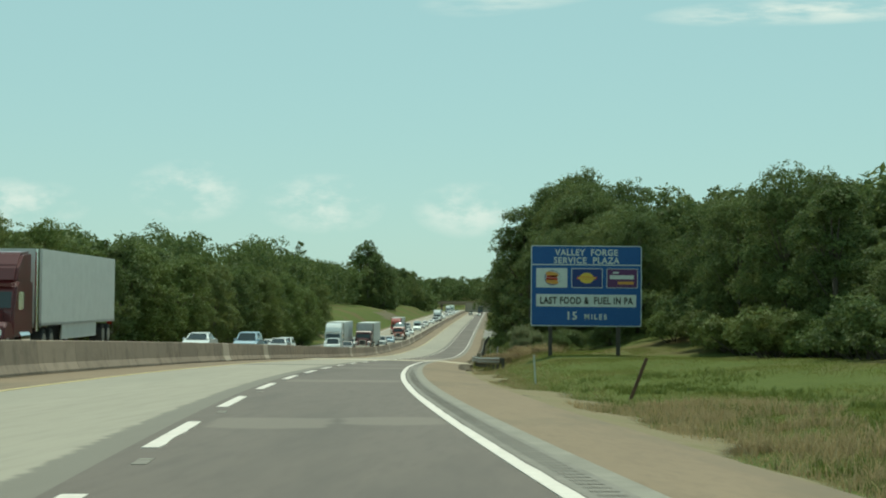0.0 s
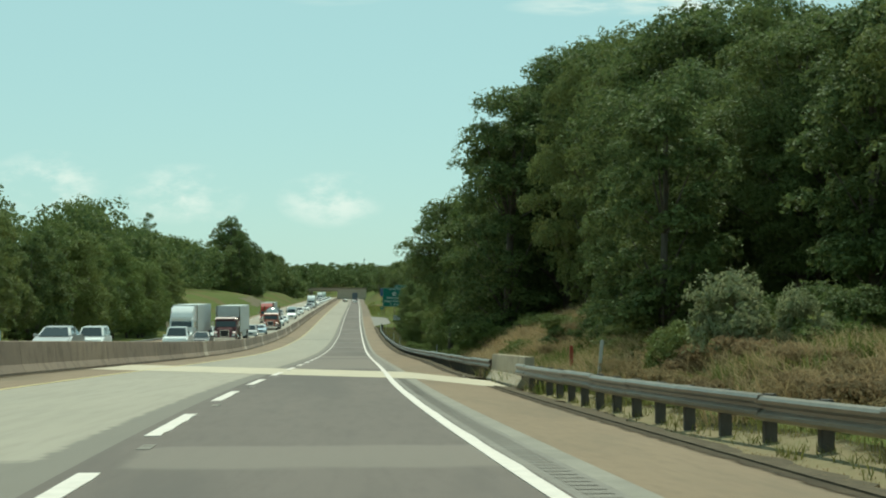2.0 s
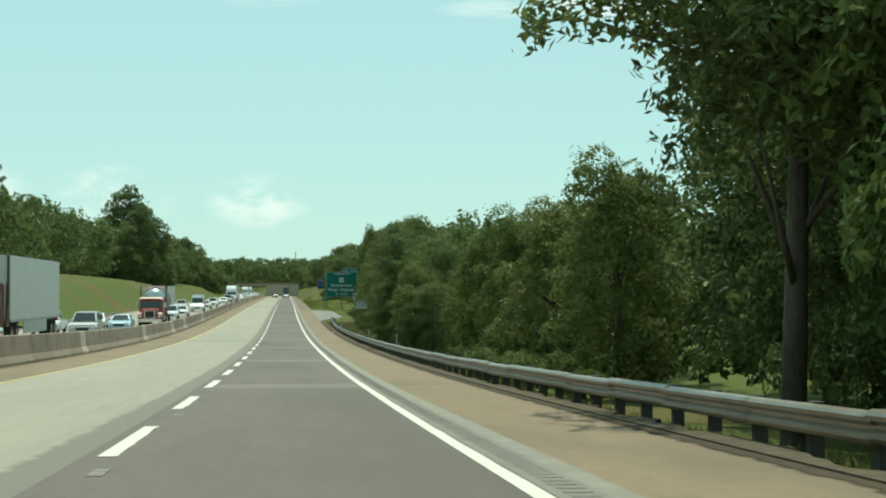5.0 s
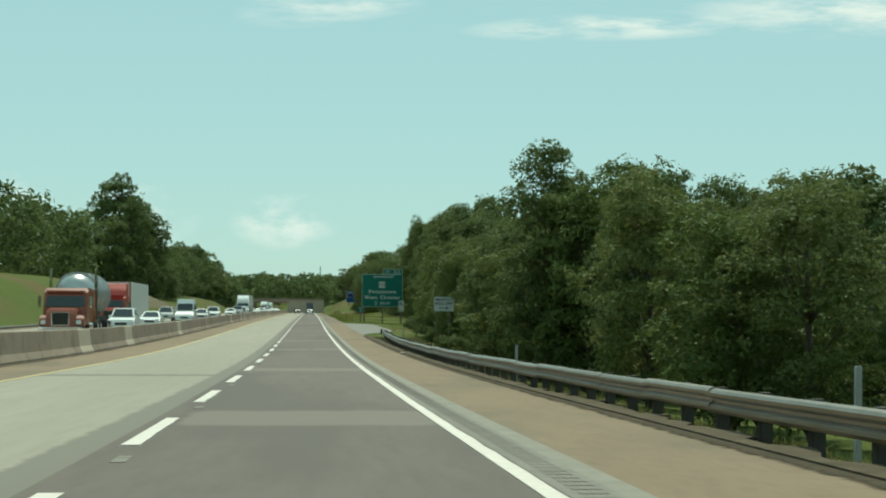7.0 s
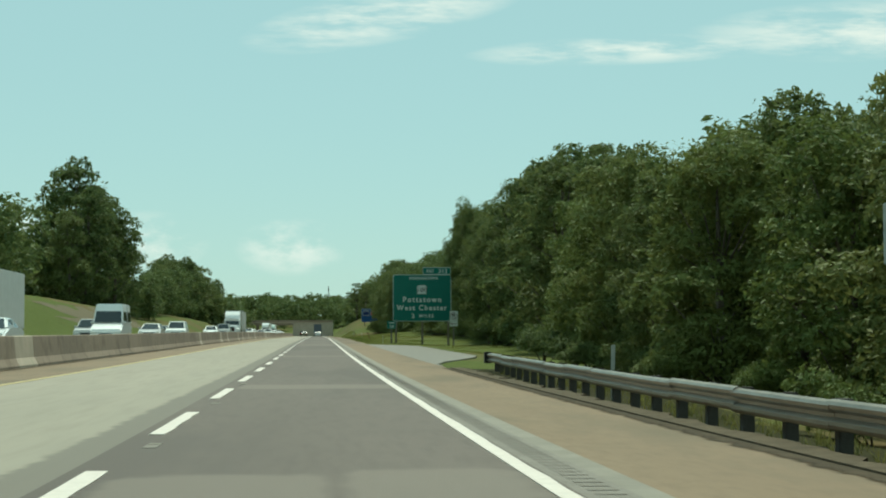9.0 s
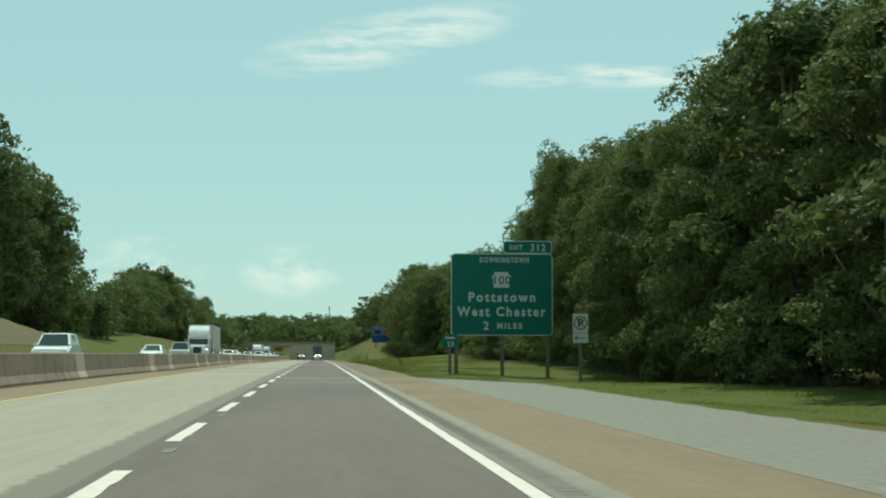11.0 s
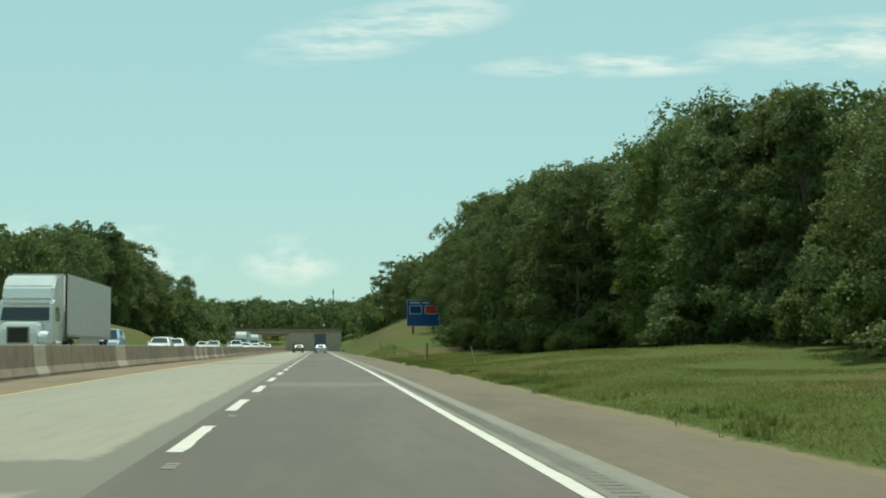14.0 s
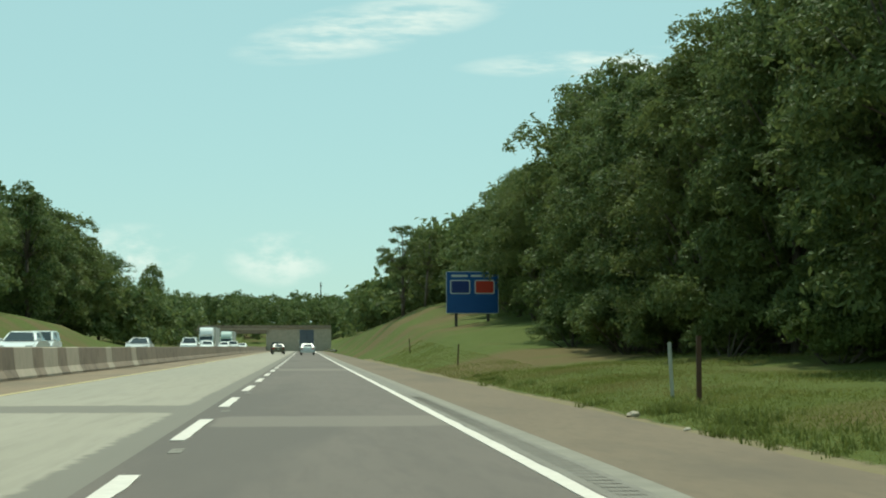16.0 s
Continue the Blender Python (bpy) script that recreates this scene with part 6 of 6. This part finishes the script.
def overpass(s=1010, h=4.6):
    t = tagged(new("overpass"), "grey road bridge over the opposite carriageway with a pale abutment", "bridge")
    t.matrix_world = stand(s, -9, 0)
    part("deck", boxes((-52, -0.5, -5, 5, h + 0.9, h + 1.3)), M["new_concrete"], t)
    for y in (-4.6, -1.6, 1.6, 4.6):
        part("girder", boxes((-52, -0.5, y - 0.2, y + 0.2, h, h + 0.9)), M["concrete"], t)
    for y in (-5, 5):
        part("parapet", boxes((-52, 15.5, y - 0.15, y + 0.15, h + 1.3, h + 2.1)), M["concrete"], t)
    part("pier_cap", boxes((-16.6, -15.4, -5, 5, h - 0.8, h)), M["concrete"], t)
    for y in (-4, 0, 4):
        bm = bmesh.new()
        cyl(bm, (-16, y, -0.3), (-16, y, h - 0.8), 0.45, None, 14)
        part("column", bm, M["concrete"], t)
    part("abutment", boxes((-1.2, 15.6, -4.8, 4.8, -0.5, h + 1.3)), M["new_concrete"], t, "pale weathered concrete abutment")
    part("abutment", boxes((-26.5, -23.5, -5.5, 5.5, -0.5, h)), M["new_concrete"], t)


overpass()
mast = thing("radio_mast", pose(6.9, 1286, 6), "slim steel radio mast on the wooded hill", "mast")
bm = bmesh.new()
cyl(bm, (0, 0, -6), (0, 0, 18.5), 0.3, 0.18, 10)
part("pole", bm, M["post"], mast)
part("aerial", boxes((-0.35, 0.35, -0.2, 0.2, 16.2, 17.4), bevel=0.05), M["post"], mast)


# ---- grass, weeds ----
def tufts(name, spots, size, mat, label, blades=7, lean=0.45, width=0.05, seed=3):
    rng = np.random.default_rng(seed)
    n = len(spots)
    base = np.repeat(spots, blades, 0) + np.concatenate([rng.normal(size=(n * blades, 2)) * size * 0.25, np.full((n * blades, 1), -0.03)], 1)
    h = size * rng.uniform(0.45, 1.2, n * blades)
    a = rng.uniform(0, 6.283, n * blades)
    out = np.stack([np.cos(a), np.sin(a), np.zeros(n * blades)], 1)
    side = np.stack([-np.sin(a), np.cos(a), np.zeros(n * blades)], 1) * (width * rng.uniform(0.6, 1.4, n * blades))[:, None]
    up = np.array([0, 0, 1.0])
    bend = rng.uniform(0.1, lean, n * blades)[:, None] * h[:, None]
    mid = base + out * bend * 0.35 + up * (h * 0.6)[:, None]
    tip = base + out * bend + up * h[:, None]
    v = np.stack([base - side, base + side, mid + side * 0.8, mid - side * 0.8, tip], 1).reshape(-1, 3)
    i = np.arange(n * blades) * 5
    f = [(k, k + 1, k + 2, k + 3) for k in i] + [(k + 3, k + 2, k + 4) for k in i]
    me = mesh(name, v, f, [M[mat]])
    return tagged(put(name, me), label, "grass", kind="stuff")


def scatter(rng, n, s0, s1, u0, u1):
    s, u = rng.uniform(s0, s1, n), rng.uniform(u0, u1, n)
    return ground_at(s, u)


rg = np.random.default_rng(9)


def turf(name, zones, label, seed, size=0.075, width=0.012, mat="turf"):
    """Short dense grass: zones of (blades in a square metre, s0, s1, u0, u1), one leaning triangle a blade."""
    rng = np.random.default_rng(seed)
    p = np.concatenate([scatter(rng, int(d * (s1 - s0) * (u1 - u0)), s0, s1, u0, u1) for d, s0, s1, u0, u1 in zones])
    n = len(p)
    a = rng.uniform(0, 6.283, n)
    side = np.stack([np.cos(a), np.sin(a), np.zeros(n)], 1) * (width * rng.uniform(0.6, 1.4, n))[:, None]
    patchy = 0.8 + 0.25 * np.sin(p[:, 1] * 0.37 + 2.3 * np.sin(p[:, 0] * 0.61)) * np.sin(p[:, 0] * 1.3 + 1.9 * np.sin(p[:, 1] * 0.29))
    tip = rng.normal(size=(n, 3)) * size * np.array([0.7, 0.7, 0]) + np.array([0, 0, 1.0]) * (size * rng.uniform(0.35, 1.25, n) * patchy)[:, None]
    base = p - np.array([0, 0, 0.015])
    v = np.stack([base - side, base + side, base + tip], 1).reshape(-1, 3)
    me = mesh(name, v, np.arange(3 * n).reshape(n, 3).tolist(), [M[mat]])
    return tagged(put(name, me), label, "grass", kind="stuff")


turf("mown_grass", ((300, 497, 640, 5.0, 8), (170, 500, 640, 8, 12), (80, 470, 650, 12, 17), (60, 420, 500, 8.6, 17), (140, 640, 700, 4.9, 8), (100, 470, 497, 4.9, 9)), "patchy mown grass on the verge", 4)
turf("verge_grass", ((150, 84, 108, 8.6, 15), (150, 44, 84, 6.2, 11), (80, 36, 100, 10, 18), (150, 8, 44, 6.4, 11)), "patchy green verge grass beside the sign", 5, size=0.09)
turf("dry_grass", ((170, 46, 86, 5.0, 6.6), (60, 46, 86, 6.6, 8.0), (120, 9, 34, 5.4, 7.6), (60, 86, 116, 6.4, 10)), "soft dry tan grass beside the shoulder", 6, size=0.11, width=0.009, mat="dry")


def clumps(rng, n, s0, s1, u0, u1, c, spread, least=5.6):
    """Spots gathered in n loose clumps of c each."""
    s, u = np.repeat(rng.uniform(s0, s1, n), c), np.repeat(rng.uniform(u0, u1, n), c)
    r = np.repeat(rng.uniform(0.4, 1.3, n), c) * spread
    return ground_at(s + rng.normal(size=n * c) * r, np.maximum(u + rng.normal(size=n * c) * r * 0.7, least))


tufts("tall_dry_grass", np.concatenate([clumps(rg, 165, 134, 154, 6.4, 12.5, 26, 0.55), clumps(rg, 34, 92, 116, 6.6, 10, 24, 0.6), clumps(rg, 40, 114, 134, 6.0, 10, 22, 0.6)]), 0.6, "dry", "tall dry tan grass in clumps on the bank", blades=12, lean=2.0, width=0.009, seed=8)
tufts("low_dry_grass", scatter(rg, 4200, 132, 156, 6.0, 12.5), 0.36, "dry", "low dry tan grass on the bank", blades=8, lean=1.4, width=0.01, seed=12)
tufts("verge_dry_grass", clumps(rg, 120, 9, 38, 5.6, 9.5, 20, 0.6), 0.26, "dry", "unmown dry tan grass beside the shoulder", blades=8, lean=1.3, width=0.007, seed=15)
tufts("verge_weeds", clumps(rg, 90, 9, 56, 5.8, 12, 20, 0.7), 0.2, "blade", "green weeds in the unmown verge", blades=8, lean=1.3, width=0.009, seed=16)
tufts("bank_weeds", np.concatenate([clumps(rg, 22, 98, 116, 6.6, 11.5, 24, 0.6), clumps(rg, 60, 112, 136, 5.9, 9.5, 24, 0.7), clumps(rg, 25, 134, 156, 6.6, 12, 24, 0.6)]), 0.5, "blade", "green weeds among the dry grass on the bank", blades=8, lean=1.2, width=0.02, seed=13)
tufts("rank_weeds", np.concatenate([scatter(rg, 600, 84, 118, 6.3, 11), scatter(rg, 420, 82, 128, 5.35, 6.5), scatter(rg, 800, 128, 384, 6.0, 7.6), scatter(rg, 900, 154, 186, 6, 9.5), scatter(rg, 500, 180, 384, 7.4, 8.8)]), 0.26, "blade", "rank green weeds behind the guard rail", blades=9, lean=1.1, width=0.009, seed=7)
tufts("edge_tufts", np.concatenate([clumps(rg, 46, 496, 640, 4.85, 5.7, 16, 0.4, 4.78), clumps(rg, 10, 602, 612, 5.2, 6.0, 22, 0.4, 4.9), clumps(rg, 8, 556, 566, 5.0, 6.0, 22, 0.5, 4.9)]), 0.17, "blade", "rank tufts of grass along the edge of the shoulder", blades=8, lean=1.2, width=0.008, seed=17)
tufts("edge_debris", np.concatenate([scatter(rg, 700, 84, 117, 4.72, 5.5), scatter(rg, 3600, 128, 384, 4.72, 5.4)]) + np.array([0, 0, 0.08]), 0.05, "dry", "dry stalks and debris along the berm", blades=4, lean=2.0, width=0.004, seed=14)


# ---- litter at the roadside ----
def stone(s, u, r, label="small pale stone on the shoulder", mat="new_concrete"):
    bm = bmesh.new()
    bmesh.ops.create_icosphere(bm, subdivisions=2, radius=r)
    rd = random.Random(int(s * 10))
    for v in bm.verts:
        v.co *= rd.uniform(0.8, 1.15)
        v.co.z *= 0.6
    ob = put("stone", finish(bm, M[mat], "stone"))
    p = on(s, u, 0.0) if u < 4.7 else ground_at(s, u)
    ob.matrix_world = pose(*(p + np.array([0, 0, r * 0.3])))
    return tagged(ob, label, "stone", "stones at the roadside")


for s_, u_, r_ in ((42.5, 6.0, 0.09), (39, 5.6, 0.05), (47, 5.4, 0.06), (331, 4.5, 0.12), (610, 4.9, 0.11), (606, 4.8, 0.06), (129, 4.6, 0.05), (520, 4.8, 0.07)):
    stone(s_, u_, r_)
log = tagged(put("log", finish(cyl(bmesh.new(), (-1.15, 0, 0.05), (1.15, 0.3, 0.05), 0.06, 0.04, 9), M["bark"], "log", True)), "fallen grey branch at the edge of the shoulder", "log")
log.matrix_world = stand(41.1, 5.2, float(land(41.1, 5.2)), -76)
